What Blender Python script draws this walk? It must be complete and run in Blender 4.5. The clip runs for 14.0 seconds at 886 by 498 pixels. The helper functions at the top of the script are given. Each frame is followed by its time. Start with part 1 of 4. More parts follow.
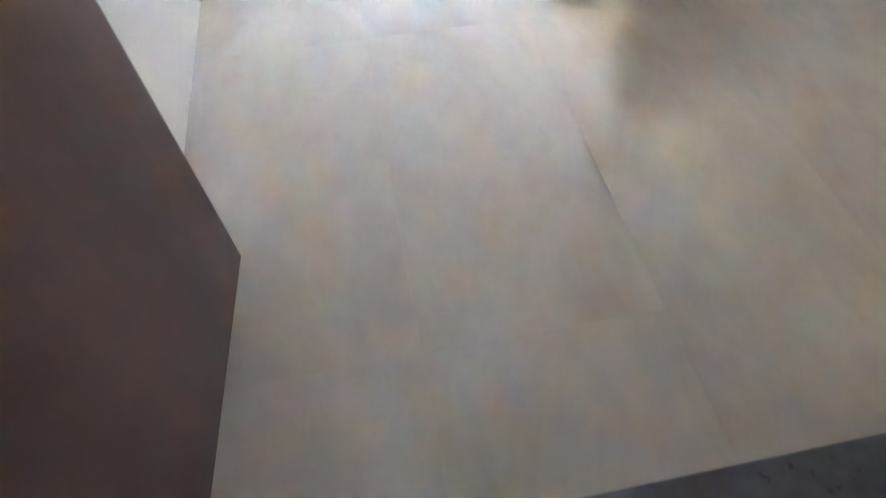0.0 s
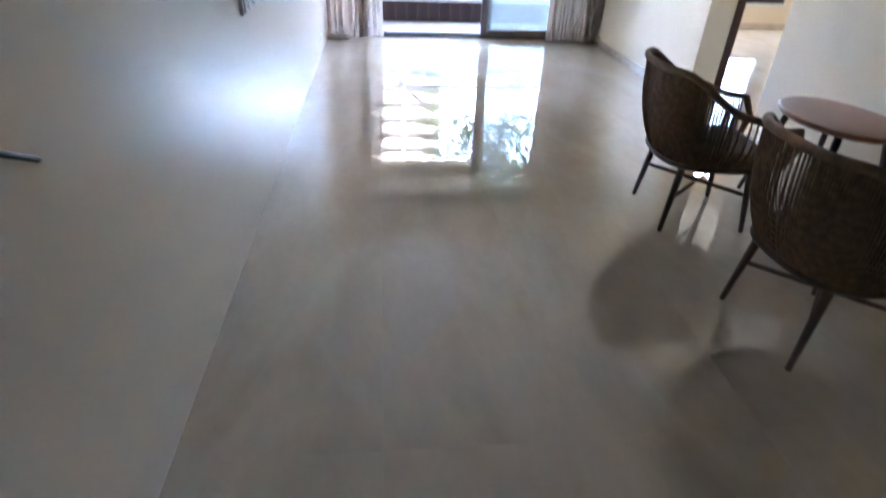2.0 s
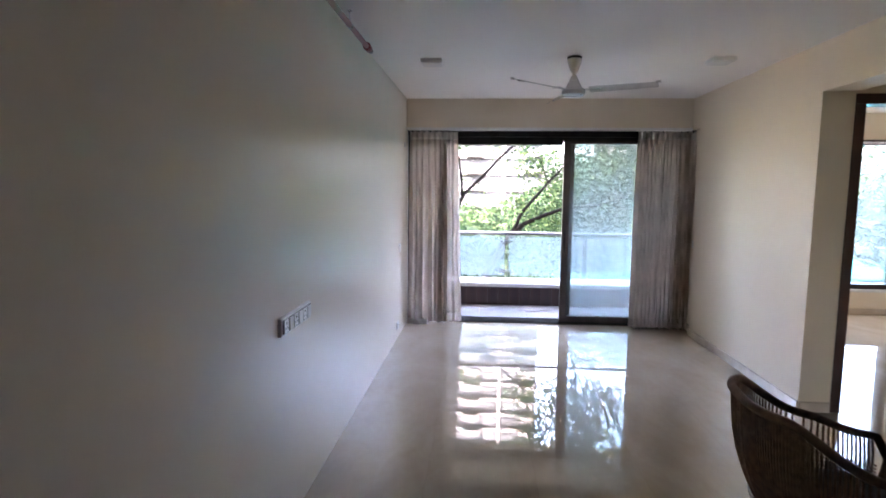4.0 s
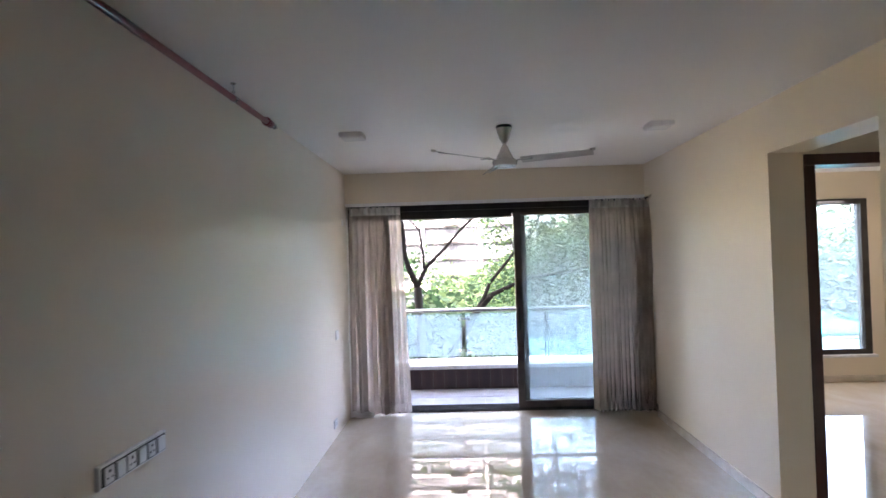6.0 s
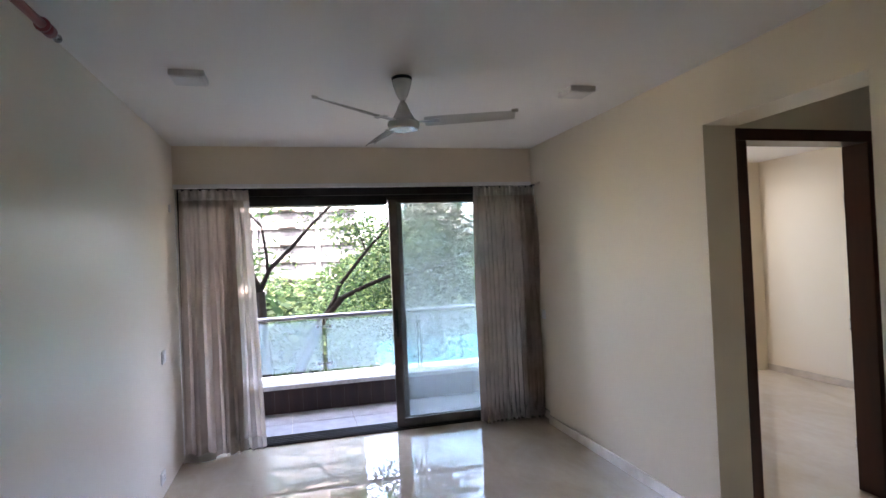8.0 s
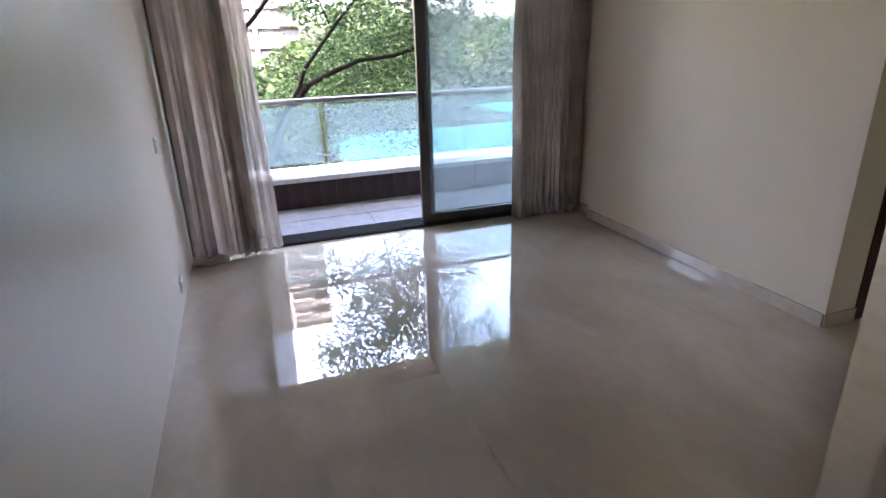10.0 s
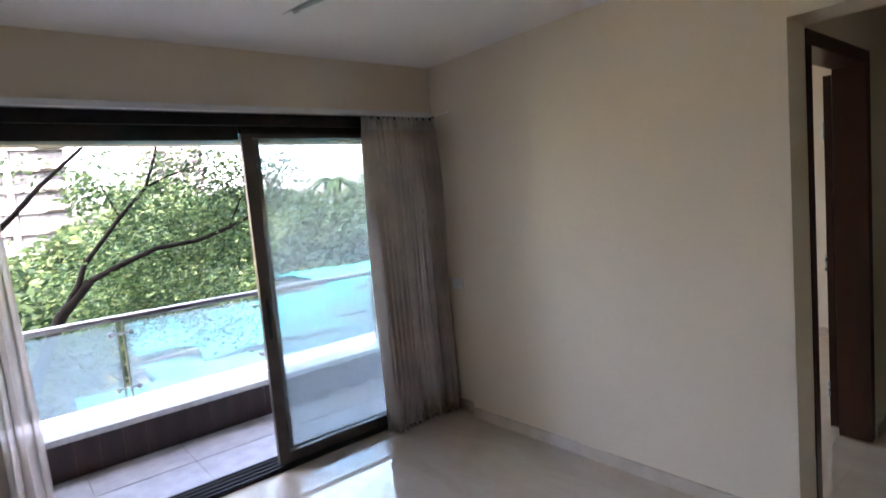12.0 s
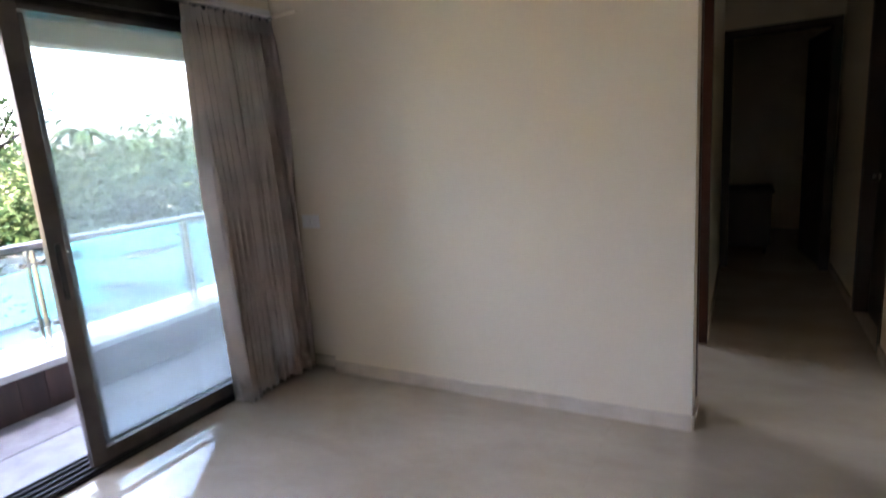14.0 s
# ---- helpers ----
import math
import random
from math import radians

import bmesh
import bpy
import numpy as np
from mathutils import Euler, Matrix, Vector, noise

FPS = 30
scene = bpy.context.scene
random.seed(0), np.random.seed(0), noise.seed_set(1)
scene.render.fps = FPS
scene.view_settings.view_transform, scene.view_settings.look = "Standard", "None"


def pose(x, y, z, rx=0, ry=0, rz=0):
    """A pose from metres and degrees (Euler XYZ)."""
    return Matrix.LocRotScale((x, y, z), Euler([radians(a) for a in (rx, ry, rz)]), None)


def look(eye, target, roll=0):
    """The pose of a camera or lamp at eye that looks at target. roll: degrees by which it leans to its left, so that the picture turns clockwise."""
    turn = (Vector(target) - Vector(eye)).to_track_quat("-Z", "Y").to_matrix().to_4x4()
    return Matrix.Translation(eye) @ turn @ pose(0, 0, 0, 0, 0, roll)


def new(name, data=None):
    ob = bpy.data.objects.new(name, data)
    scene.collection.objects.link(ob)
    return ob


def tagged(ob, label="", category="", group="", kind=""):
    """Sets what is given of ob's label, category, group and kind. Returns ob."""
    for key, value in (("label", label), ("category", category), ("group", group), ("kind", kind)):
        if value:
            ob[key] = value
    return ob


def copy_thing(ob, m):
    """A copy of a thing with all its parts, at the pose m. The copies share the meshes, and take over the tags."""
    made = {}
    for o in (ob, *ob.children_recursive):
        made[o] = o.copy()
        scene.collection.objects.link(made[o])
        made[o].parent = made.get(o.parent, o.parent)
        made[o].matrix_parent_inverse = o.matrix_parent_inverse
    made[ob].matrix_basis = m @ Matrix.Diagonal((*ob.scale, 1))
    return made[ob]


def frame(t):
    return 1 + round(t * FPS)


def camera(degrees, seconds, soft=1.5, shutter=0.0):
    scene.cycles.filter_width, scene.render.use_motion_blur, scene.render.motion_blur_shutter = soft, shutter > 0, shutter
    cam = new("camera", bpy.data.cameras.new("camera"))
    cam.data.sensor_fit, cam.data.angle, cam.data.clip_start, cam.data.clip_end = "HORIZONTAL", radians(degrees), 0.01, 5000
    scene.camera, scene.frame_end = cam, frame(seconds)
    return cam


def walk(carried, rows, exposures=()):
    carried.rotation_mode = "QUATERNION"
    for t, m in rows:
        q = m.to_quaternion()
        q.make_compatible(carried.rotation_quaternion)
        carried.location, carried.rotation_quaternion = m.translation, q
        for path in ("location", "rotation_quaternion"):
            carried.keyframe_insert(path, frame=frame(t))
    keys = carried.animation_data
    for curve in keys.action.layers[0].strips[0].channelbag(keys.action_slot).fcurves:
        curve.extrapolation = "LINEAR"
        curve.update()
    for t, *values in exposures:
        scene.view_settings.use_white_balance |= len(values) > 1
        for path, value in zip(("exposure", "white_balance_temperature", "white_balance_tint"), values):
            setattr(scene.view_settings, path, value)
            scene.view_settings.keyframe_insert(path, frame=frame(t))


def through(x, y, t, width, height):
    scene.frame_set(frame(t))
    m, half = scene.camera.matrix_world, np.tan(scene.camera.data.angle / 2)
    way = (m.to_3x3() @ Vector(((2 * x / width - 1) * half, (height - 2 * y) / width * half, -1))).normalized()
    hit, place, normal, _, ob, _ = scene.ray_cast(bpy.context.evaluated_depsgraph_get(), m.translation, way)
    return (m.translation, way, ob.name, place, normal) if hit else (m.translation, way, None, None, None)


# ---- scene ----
cam = camera(77.4, 14.0, soft=1.5, shutter=0.3)
PATH = [
    (0, (0.571, -0.511, 1.192), (0.753, 0.621, -0.447), -2.0),
    (0.2, (0.581, -0.397, 1.215), (0.789, 0.739, -0.418), -2.0),
    (0.5, (0.582, -0.239, 1.209), (0.848, 0.933, -0.39), -3.6),
    (1, (0.612, -0.012, 1.281), (0.908, 1.181, -0.297), -7.1),
    (1.3, (0.597, 0.109, 1.286), (0.93, 1.444, -0.165), -4.6),
    (1.5, (0.618, 0.126, 1.305), (0.9, 1.548, -0.072), -1.9),
    (1.7, (0.621, 0.166, 1.343), (0.87, 1.698, 0.082), 0.1),
    (2.0, (0.619, 0.2, 1.38), (0.826, 1.882, 0.319), 2.5),
    (2.3, (0.596, 0.26, 1.39), (0.768, 2.089, 0.594), 2.6),
    (2.5, (0.583, 0.382, 1.443), (0.738, 2.257, 0.766), 0.7),
    (3.0, (0.584, 0.462, 1.47), (0.719, 2.4, 0.994), 0.4),
    (3.5, (0.757, 0.528, 1.513), (0.78, 2.496, 1.162), 1.8),
    (4.0, (0.883, 0.6, 1.568), (0.743, 2.584, 1.358), 0.6),
    (4.2, (0.901, 0.697, 1.574), (0.726, 2.685, 1.443), 0.2),
    (6.3, (1.358, 1.262, 1.668), (1.352, 3.261, 1.735), -2.9),
    (6.5, (1.413, 1.399, 1.645), (1.559, 3.392, 1.729), -2.7),
    (7.0, (1.265, 1.54, 1.634), (1.718, 3.488, 1.679), -3.0),
    (7.2, (1.213, 1.625, 1.623), (1.661, 3.574, 1.669), -2.8),
    (9.3, (0.616, 2.523, 1.571), (1.244, 4.416, 1.427), -1.4),
    (9.5, (0.587, 2.562, 1.539), (1.186, 4.457, 1.313), -1.2),
    (10.0, (0.488, 2.888, 1.454), (1.106, 4.658, 0.756), -1.8),
    (10.5, (0.618, 3.071, 1.389), (1.449, 4.757, 0.707), -3.5),
    (11.0, (0.504, 3.259, 1.47), (1.589, 4.879, 1.026), -4.0),
    (11.5, (0.538, 3.459, 1.486), (1.657, 5.095, 1.217), -4.8),
    (12.0, (0.524, 3.786, 1.66), (1.794, 5.318, 1.472), -5.1),
    (12.5, (0.606, 3.993, 1.705), (1.985, 5.432, 1.869), -3.3),
    (13.0, (0.625, 4.171, 1.692), (2.204, 5.372, 1.95), -3.0),
    (13.5, (0.612, 4.305, 1.63), (2.355, 5.286, 1.655), -2.4),
    (14.0, (0.525, 4.468, 1.453), (2.245, 5.412, 1.067), -4.2),
]
E0 = 5.6
EXPOSURES = [(t, E0 + d, k, tint) for t, d, k, tint in (
    (0.0, 4.1, 5950, 18), (0.6, 3.65, 5950, 17), (1.0, 3.4, 5950, 17), (1.5, 2.85, 6100, 17), (2.0, 2.15, 6200, 16), (2.5, 1.3, 6450, 18), (3.0, 1.2, 6550, 22), (4.0, 1.2, 6650, 22),
    (7.0, 1.0, 6850, 20), (9.5, 0.5, 6950, 20), (10.5, 0.5, 6850, 20), (11.5, 0.6, 6850, 20), (12.0, 0.6, 6850, 20), (12.5, 0.9, 6900, 20), (13.0, 1.12, 6900, 21), (13.5, 1.2, 6900, 20), (14.0, 0.9, 6950, 20))]
walk(cam, [(t, look(eye, target, roll)) for t, eye, target, roll in PATH], EXPOSURES)

# ---- daylight: bright hazy sky, soft high sun behind the building ----
world = bpy.data.worlds.new("world")
scene.world = world
world.use_nodes = True
wn, wl = world.node_tree.nodes, world.node_tree.links
sky = wn.new("ShaderNodeTexSky")
sky.sky_type, sky.sun_disc = "NISHITA", False
sky.sun_elevation, sky.sun_rotation = radians(52), radians(200)
sky.air_density, sky.dust_density, sky.ozone_density = 0.7, 8.0, 0.3
wl.new(sky.outputs[0], wn["Background"].inputs[0])
wn["Background"].inputs[1].default_value = 0.15
sun = bpy.data.lights.new("sun", "SUN")
sun.energy, sun.angle, sun.color = 0.3, radians(14), (1.0, 0.97, 0.92)
sun_ob = new("sun", sun)
sun_ob.matrix_world = look((-6, -14, 25), (0, 4, 0))


# added strip lamp in the top of the bedroom window's opening, brightens the bedroom
bed_fill = bpy.data.lights.new("bedroom_fill_lamp", "AREA")
bed_fill.shape, bed_fill.size, bed_fill.size_y, bed_fill.energy, bed_fill.color = "RECTANGLE", 1.2, 0.1, 0.5, (0.93, 0.97, 1.0)
bed_fill_ob = new("bedroom_fill_lamp", bed_fill)
bed_fill_ob.matrix_world = pose(5.38, 8.10, 2.24, -35, 0, 0)


# ---- materials ----
def nodes(name):
    m = bpy.data.materials.new(name)
    m.use_nodes = True
    nt = m.node_tree
    return m, nt, nt.nodes, nt.links, nt.nodes["Principled BSDF"]


def ramp(n, a, b, lo=0.35, hi=0.65):
    r = n.new("ShaderNodeValToRGB")
    r.color_ramp.elements[0].position, r.color_ramp.elements[1].position = lo, hi
    r.color_ramp.elements[0].color, r.color_ramp.elements[1].color = (*a, 1), (*b, 1)
    return r


def surface(name, a, b, scale=3.0, rough=0.5, rough_var=0.1, bump=0.1, grain=120.0, metal=0.0, spec=0.5, stretch=(1, 1, 1), coord="Object", rand=0.0, coat=0.0):
    """Two tones mixed by a large noise, with fine grain in bump and roughness."""
    m, nt, n, l, p = nodes(name)
    tc = n.new("ShaderNodeTexCoord")
    geo = n.new("ShaderNodeNewGeometry")
    mp = n.new("ShaderNodeMapping")
    mp.inputs["Scale"].default_value = stretch
    l.new(geo.outputs["Position"] if coord == "World" else tc.outputs[coord], mp.inputs[0])
    n1, n2 = n.new("ShaderNodeTexNoise"), n.new("ShaderNodeTexNoise")
    n1.inputs["Scale"].default_value, n1.inputs["Detail"].default_value = scale, 6
    n2.inputs["Scale"].default_value, n2.inputs["Detail"].default_value = grain, 3
    l.new(mp.outputs[0], n1.inputs[0]), l.new(mp.outputs[0], n2.inputs[0])
    r = ramp(n, a, b)
    l.new(n1.outputs[0], r.inputs[0])
    last = r.outputs[0]
    if rand:
        oi, hs = n.new("ShaderNodeObjectInfo"), n.new("ShaderNodeHueSaturation")
        mr = n.new("ShaderNodeMapRange")
        mr.inputs[3].default_value, mr.inputs[4].default_value = 1 - rand, 1 + rand
        l.new(oi.outputs["Random"], mr.inputs[0]), l.new(mr.outputs[0], hs.inputs["Value"]), l.new(last, hs.inputs["Color"])
        last = hs.outputs[0]
    l.new(last, p.inputs["Base Color"])
    mr = n.new("ShaderNodeMapRange")
    mr.inputs[3].default_value, mr.inputs[4].default_value = max(rough - rough_var, 0.01), rough + rough_var
    l.new(n1.outputs[0], mr.inputs[0]), l.new(mr.outputs[0], p.inputs["Roughness"])
    p.inputs["Metallic"].default_value, p.inputs["Specular IOR Level"].default_value = metal, spec
    p.inputs["Coat Weight"].default_value = coat
    if bump:
        bn = n.new("ShaderNodeBump")
        bn.inputs["Strength"].default_value, bn.inputs["Distance"].default_value = bump, 0.004
        l.new(n2.outputs[0], bn.inputs["Height"]), l.new(bn.outputs[0], p.inputs["Normal"])
    return m


def marble():
    """Polished beige marble: cloudy patches, thin pale veins, a mirror-like finish that waves a little."""
    m, nt, n, l, p = nodes("polished_beige_marble")
    geo, oi = n.new("ShaderNodeNewGeometry"), n.new("ShaderNodeObjectInfo")
    ad = n.new("ShaderNodeVectorMath")
    ad.operation = "MULTIPLY_ADD"
    cx = n.new("ShaderNodeCombineXYZ")
    for i in range(3):
        l.new(oi.outputs["Random"], cx.inputs[i])
    ad.inputs[1].default_value = (1, 1, 1)
    sc = n.new("ShaderNodeVectorMath")
    sc.operation, sc.inputs[3].default_value = "SCALE", 0.10
    l.new(cx.outputs[0], sc.inputs[0])
    l.new(geo.outputs["Position"], ad.inputs[0]), l.new(sc.outputs[0], ad.inputs[2])
    mp = n.new("ShaderNodeMapping")
    mp.inputs["Rotation"].default_value, mp.inputs["Scale"].default_value = (0, 0, 0.6), (1.6, 0.8, 1)
    l.new(ad.outputs[0], mp.inputs[0])
    big, fine, vein = n.new("ShaderNodeTexNoise"), n.new("ShaderNodeTexNoise"), n.new("ShaderNodeTexNoise")
    big.inputs["Scale"].default_value, big.inputs["Detail"].default_value, big.inputs["Distortion"].default_value = 1.6, 5, 0.8
    fine.inputs["Scale"].default_value, fine.inputs["Detail"].default_value = 14, 6
    vein.inputs["Scale"].default_value, vein.inputs["Detail"].default_value, vein.inputs["Distortion"].default_value = 1.4, 4, 0.7
    for t in (big, fine, vein):
        l.new(mp.outputs[0], t.inputs[0])
    base = ramp(n, (0.515, 0.425, 0.325), (0.625, 0.535, 0.43), 0.30, 0.70)
    l.new(big.outputs[0], base.inputs[0])
    fr = ramp(n, (0.965, 0.96, 0.955), (1.02, 1.02, 1.02), 0.3, 0.7)
    l.new(fine.outputs[0], fr.inputs[0])
    mul = n.new("ShaderNodeMix")
    mul.data_type, mul.blend_type, mul.inputs[0].default_value = "RGBA", "MULTIPLY", 1.0
    l.new(base.outputs[0], mul.inputs[6]), l.new(fr.outputs[0], mul.inputs[7])
    vr = n.new("ShaderNodeValToRGB")
    e = vr.color_ramp.elements
    e[0].position, e[1].position = 0.46, 0.54
    e[0].color, e[1].color = (0, 0, 0, 1), (0, 0, 0, 1)
    mid = e.new(0.5)
    mid.color = (0.10, 0.10, 0.10, 1)
    l.new(vein.outputs[0], vr.inputs[0])
    vm = n.new("ShaderNodeMix")
    vm.data_type = "RGBA"
    vm.inputs[7].default_value = (0.66, 0.60, 0.53, 1)
    l.new(vr.outputs[0], vm.inputs[0]), l.new(mul.outputs[2], vm.inputs[6])
    hs, mr = n.new("ShaderNodeHueSaturation"), n.new("ShaderNodeMapRange")
    mr.inputs[3].default_value, mr.inputs[4].default_value = 0.992, 1.006
    l.new(oi.outputs["Random"], mr.inputs[0]), l.new(mr.outputs[0], hs.inputs["Value"]), l.new(vm.outputs[2], hs.inputs["Color"])
    l.new(hs.outputs[0], p.inputs["Base Color"])
    rr = n.new("ShaderNodeMapRange")
    rr.inputs[3].default_value, rr.inputs[4].default_value = 0.008, 0.022
    l.new(fine.outputs[0], rr.inputs[0]), l.new(rr.outputs[0], p.inputs["Roughness"])
    p.inputs["Specular IOR Level"].default_value = 1.0
    p.inputs["IOR"].default_value = 1.9
    bn = n.new("ShaderNodeBump")
    bn.inputs["Strength"].default_value, bn.inputs["Distance"].default_value = 0.05, 0.002
    wave = n.new("ShaderNodeTexNoise")
    wave.inputs["Scale"].default_value, wave.inputs["Detail"].default_value = 2.2, 2
    l.new(geo.outputs["Position"], wave.inputs[0])
    l.new(wave.outputs[0], bn.inputs["Height"]), l.new(bn.outputs[0], p.inputs["Normal"])
    return m


def paint(name, a, b, rough, spec=0.38):
    """Rolled wall paint: faint orange-peel, slow tone drift, soft sheen."""
    m, nt, n, l, p = nodes(name)
    geo = n.new("ShaderNodeNewGeometry")
    n1, n2, n3 = (n.new("ShaderNodeTexNoise") for _ in range(3))
    for t, s, d in ((n1, 0.8, 4), (n2, 260, 2), (n3, 5, 5)):
        t.inputs["Scale"].default_value, t.inputs["Detail"].default_value = s, d
        l.new(geo.outputs["Position"], t.inputs[0])
    r = ramp(n, a, b, 0.3, 0.7)
    l.new(n1.outputs[0], r.inputs[0]), l.new(r.outputs[0], p.inputs["Base Color"])
    mr = n.new("ShaderNodeMapRange")
    mr.inputs[3].default_value, mr.inputs[4].default_value = rough - 0.04, rough + 0.05
    l.new(n3.outputs[0], mr.inputs[0]), l.new(mr.outputs[0], p.inputs["Roughness"])
    p.inputs["Specular IOR Level"].default_value = spec
    b1, b2 = n.new("ShaderNodeBump"), n.new("ShaderNodeBump")
    b1.inputs["Strength"].default_value, b1.inputs["Distance"].default_value = 0.12, 0.001
    b2.inputs["Strength"].default_value, b2.inputs["Distance"].default_value = 0.10, 0.01
    l.new(n2.outputs[0], b1.inputs["Height"]), l.new(n3.outputs[0], b2.inputs["Height"])
    l.new(b2.outputs[0], b1.inputs["Normal"]), l.new(b1.outputs[0], p.inputs["Normal"])
    return m


def wood(name, a, b, axis="Z", rough=0.35, scale=6.0, rand=0.0, coat=0.2):
    st = {"X": (0.12, 1, 1), "Y": (1, 0.12, 1), "Z": (1, 1, 0.12)}[axis]
    return surface(name, a, b, scale=scale, rough=rough, rough_var=0.08, bump=0.12, grain=60, stretch=st, coord="Object", rand=rand, coat=coat)


def pane_glass(name, tint, haze, haze_col):
    """Window glass: clear with a tint, gloss by Fresnel, and a thin film of dust."""
    m, nt, n, l, p = nodes(name)
    tr, gl, df, tl = n.new("ShaderNodeBsdfTransparent"), n.new("ShaderNodeBsdfGlossy"), n.new("ShaderNodeBsdfDiffuse"), n.new("ShaderNodeBsdfTranslucent")
    tr.inputs[0].default_value = (*tint, 1)
    gl.inputs["Roughness"].default_value = 0.02
    df.inputs[0].default_value = tl.inputs[0].default_value = (*haze_col, 1)
    geo, no = n.new("ShaderNodeNewGeometry"), n.new("ShaderNodeTexNoise")
    no.inputs["Scale"].default_value, no.inputs["Detail"].default_value = 2.5, 5
    l.new(geo.outputs["Position"], no.inputs[0])
    mr = n.new("ShaderNodeMapRange")
    mr.inputs[3].default_value, mr.inputs[4].default_value = haze * 0.7, haze * 1.3
    l.new(no.outputs[0], mr.inputs[0])
    mh, mx, fr, dust = n.new("ShaderNodeMixShader"), n.new("ShaderNodeMixShader"), n.new("ShaderNodeFresnel"), n.new("ShaderNodeMixShader")
    fr.inputs[0].default_value = 1.45
    dust.inputs[0].default_value = 0.75
    l.new(df.outputs[0], dust.inputs[1]), l.new(tl.outputs[0], dust.inputs[2])
    l.new(mr.outputs[0], mh.inputs[0]), l.new(tr.outputs[0], mh.inputs[1]), l.new(dust.outputs[0], mh.inputs[2])
    l.new(fr.outputs[0], mx.inputs[0]), l.new(mh.outputs[0], mx.inputs[1]), l.new(gl.outputs[0], mx.inputs[2])
    l.new(mx.outputs[0], n["Material Output"].inputs[0])
    return m


def cloth(name, col, through, clear):
    """Woven curtain cloth that lets part of the daylight through."""
    m, nt, n, l, p = nodes(name)
    tc, w, no = n.new("ShaderNodeTexCoord"), n.new("ShaderNodeTexNoise"), n.new("ShaderNodeTexNoise")
    w.inputs["Scale"].default_value, no.inputs["Scale"].default_value = 420, 4
    mp = n.new("ShaderNodeMapping")
    mp.inputs["Scale"].default_value = (1, 1, 0.25)
    l.new(tc.outputs["Object"], mp.inputs[0]), l.new(mp.outputs[0], w.inputs[0]), l.new(tc.outputs["Object"], no.inputs[0])
    r = ramp(n, [c * 0.86 for c in col], [min(c * 1.1, 1) for c in col], 0.3, 0.7)
    l.new(no.outputs[0], r.inputs[0]), l.new(r.outputs[0], p.inputs["Base Color"])
    p.inputs["Roughness"].default_value, p.inputs["Specular IOR Level"].default_value = 0.85, 0.15
    p.inputs["Sheen Weight"].default_value = 0.15
    bn = n.new("ShaderNodeBump")
    bn.inputs["Strength"].default_value, bn.inputs["Distance"].default_value = 0.2, 0.001
    l.new(w.outputs[0], bn.inputs["Height"]), l.new(bn.outputs[0], p.inputs["Normal"])
    tl, tr, m1, m2 = n.new("ShaderNodeBsdfTranslucent"), n.new("ShaderNodeBsdfTransparent"), n.new("ShaderNodeMixShader"), n.new("ShaderNodeMixShader")
    l.new(r.outputs[0], tl.inputs[0])
    m1.inputs[0].default_value, m2.inputs[0].default_value = through, clear
    l.new(p.outputs[0], m1.inputs[1]), l.new(tl.outputs[0], m1.inputs[2])
    l.new(m1.outputs[0], m2.inputs[1]), l.new(tr.outputs[0], m2.inputs[2])
    l.new(m2.outputs[0], n["Material Output"].inputs[0])
    return m


def leafy(name, dark, light, glow):
    m, nt, n, l, p = nodes(name)
    geo = n.new("ShaderNodeNewGeometry")
    r = n.new("ShaderNodeValToRGB")
    e = r.color_ramp.elements
    e[0].color, e[1].color = (*dark, 1), (*glow, 1)
    mid = e.new(0.7)
    mid.color = (*light, 1)
    l.new(geo.outputs["Random Per Island"], r.inputs[0])
    no = n.new("ShaderNodeTexNoise")
    no.inputs["Scale"].default_value = 0.35
    l.new(geo.outputs["Position"], no.inputs[0])
    hs, mr = n.new("ShaderNodeHueSaturation"), n.new("ShaderNodeMapRange")
    mr.inputs[1].default_value, mr.inputs[2].default_value, mr.inputs[3].default_value, mr.inputs[4].default_value = 0.3, 0.7, 0.6, 1.4
    l.new(no.outputs[0], mr.inputs[0]), l.new(mr.outputs[0], hs.inputs["Value"]), l.new(r.outputs[0], hs.inputs["Color"])
    l.new(hs.outputs[0], p.inputs["Base Color"])
    p.inputs["Roughness"].default_value, p.inputs["Specular IOR Level"].default_value = 0.6, 0.1
    tl, mx = n.new("ShaderNodeBsdfTranslucent"), n.new("ShaderNodeMixShader")
    l.new(hs.outputs[0], tl.inputs[0])
    mx.inputs[0].default_value = 0.4
    l.new(p.outputs[0], mx.inputs[1]), l.new(tl.outputs[0], mx.inputs[2])
    l.new(mx.outputs[0], n["Material Output"].inputs[0])
    return m


MARBLE = marble()
WALL_GLOSS = paint("cream_satin_paint", (0.76, 0.675, 0.565), (0.80, 0.715, 0.605), 0.335, 0.30)
WALL = paint("cream_paint", (0.77, 0.67, 0.525), (0.81, 0.71, 0.565), 0.42)
CEIL = paint("white_ceiling_paint", (0.87, 0.835, 0.79), (0.90, 0.865, 0.82), 0.6)
SKIRT = surface("beige_skirting_stone", (0.56, 0.475, 0.38), (0.67, 0.58, 0.48), 6, 0.16, 0.08, 0.05, coord="World")
GROUT = surface("beige_joint_filler", (0.56, 0.48, 0.40), (0.64, 0.55, 0.47), 12, 0.9, 0.05)
TEAK = wood("red_brown_veneer", (0.046, 0.013, 0.008), (0.088, 0.026, 0.015), "Z", 0.38)
DOORSKIN = wood("dark_walnut_veneer", (0.075, 0.030, 0.022), (0.145, 0.062, 0.042), "Z", 0.38, 4)
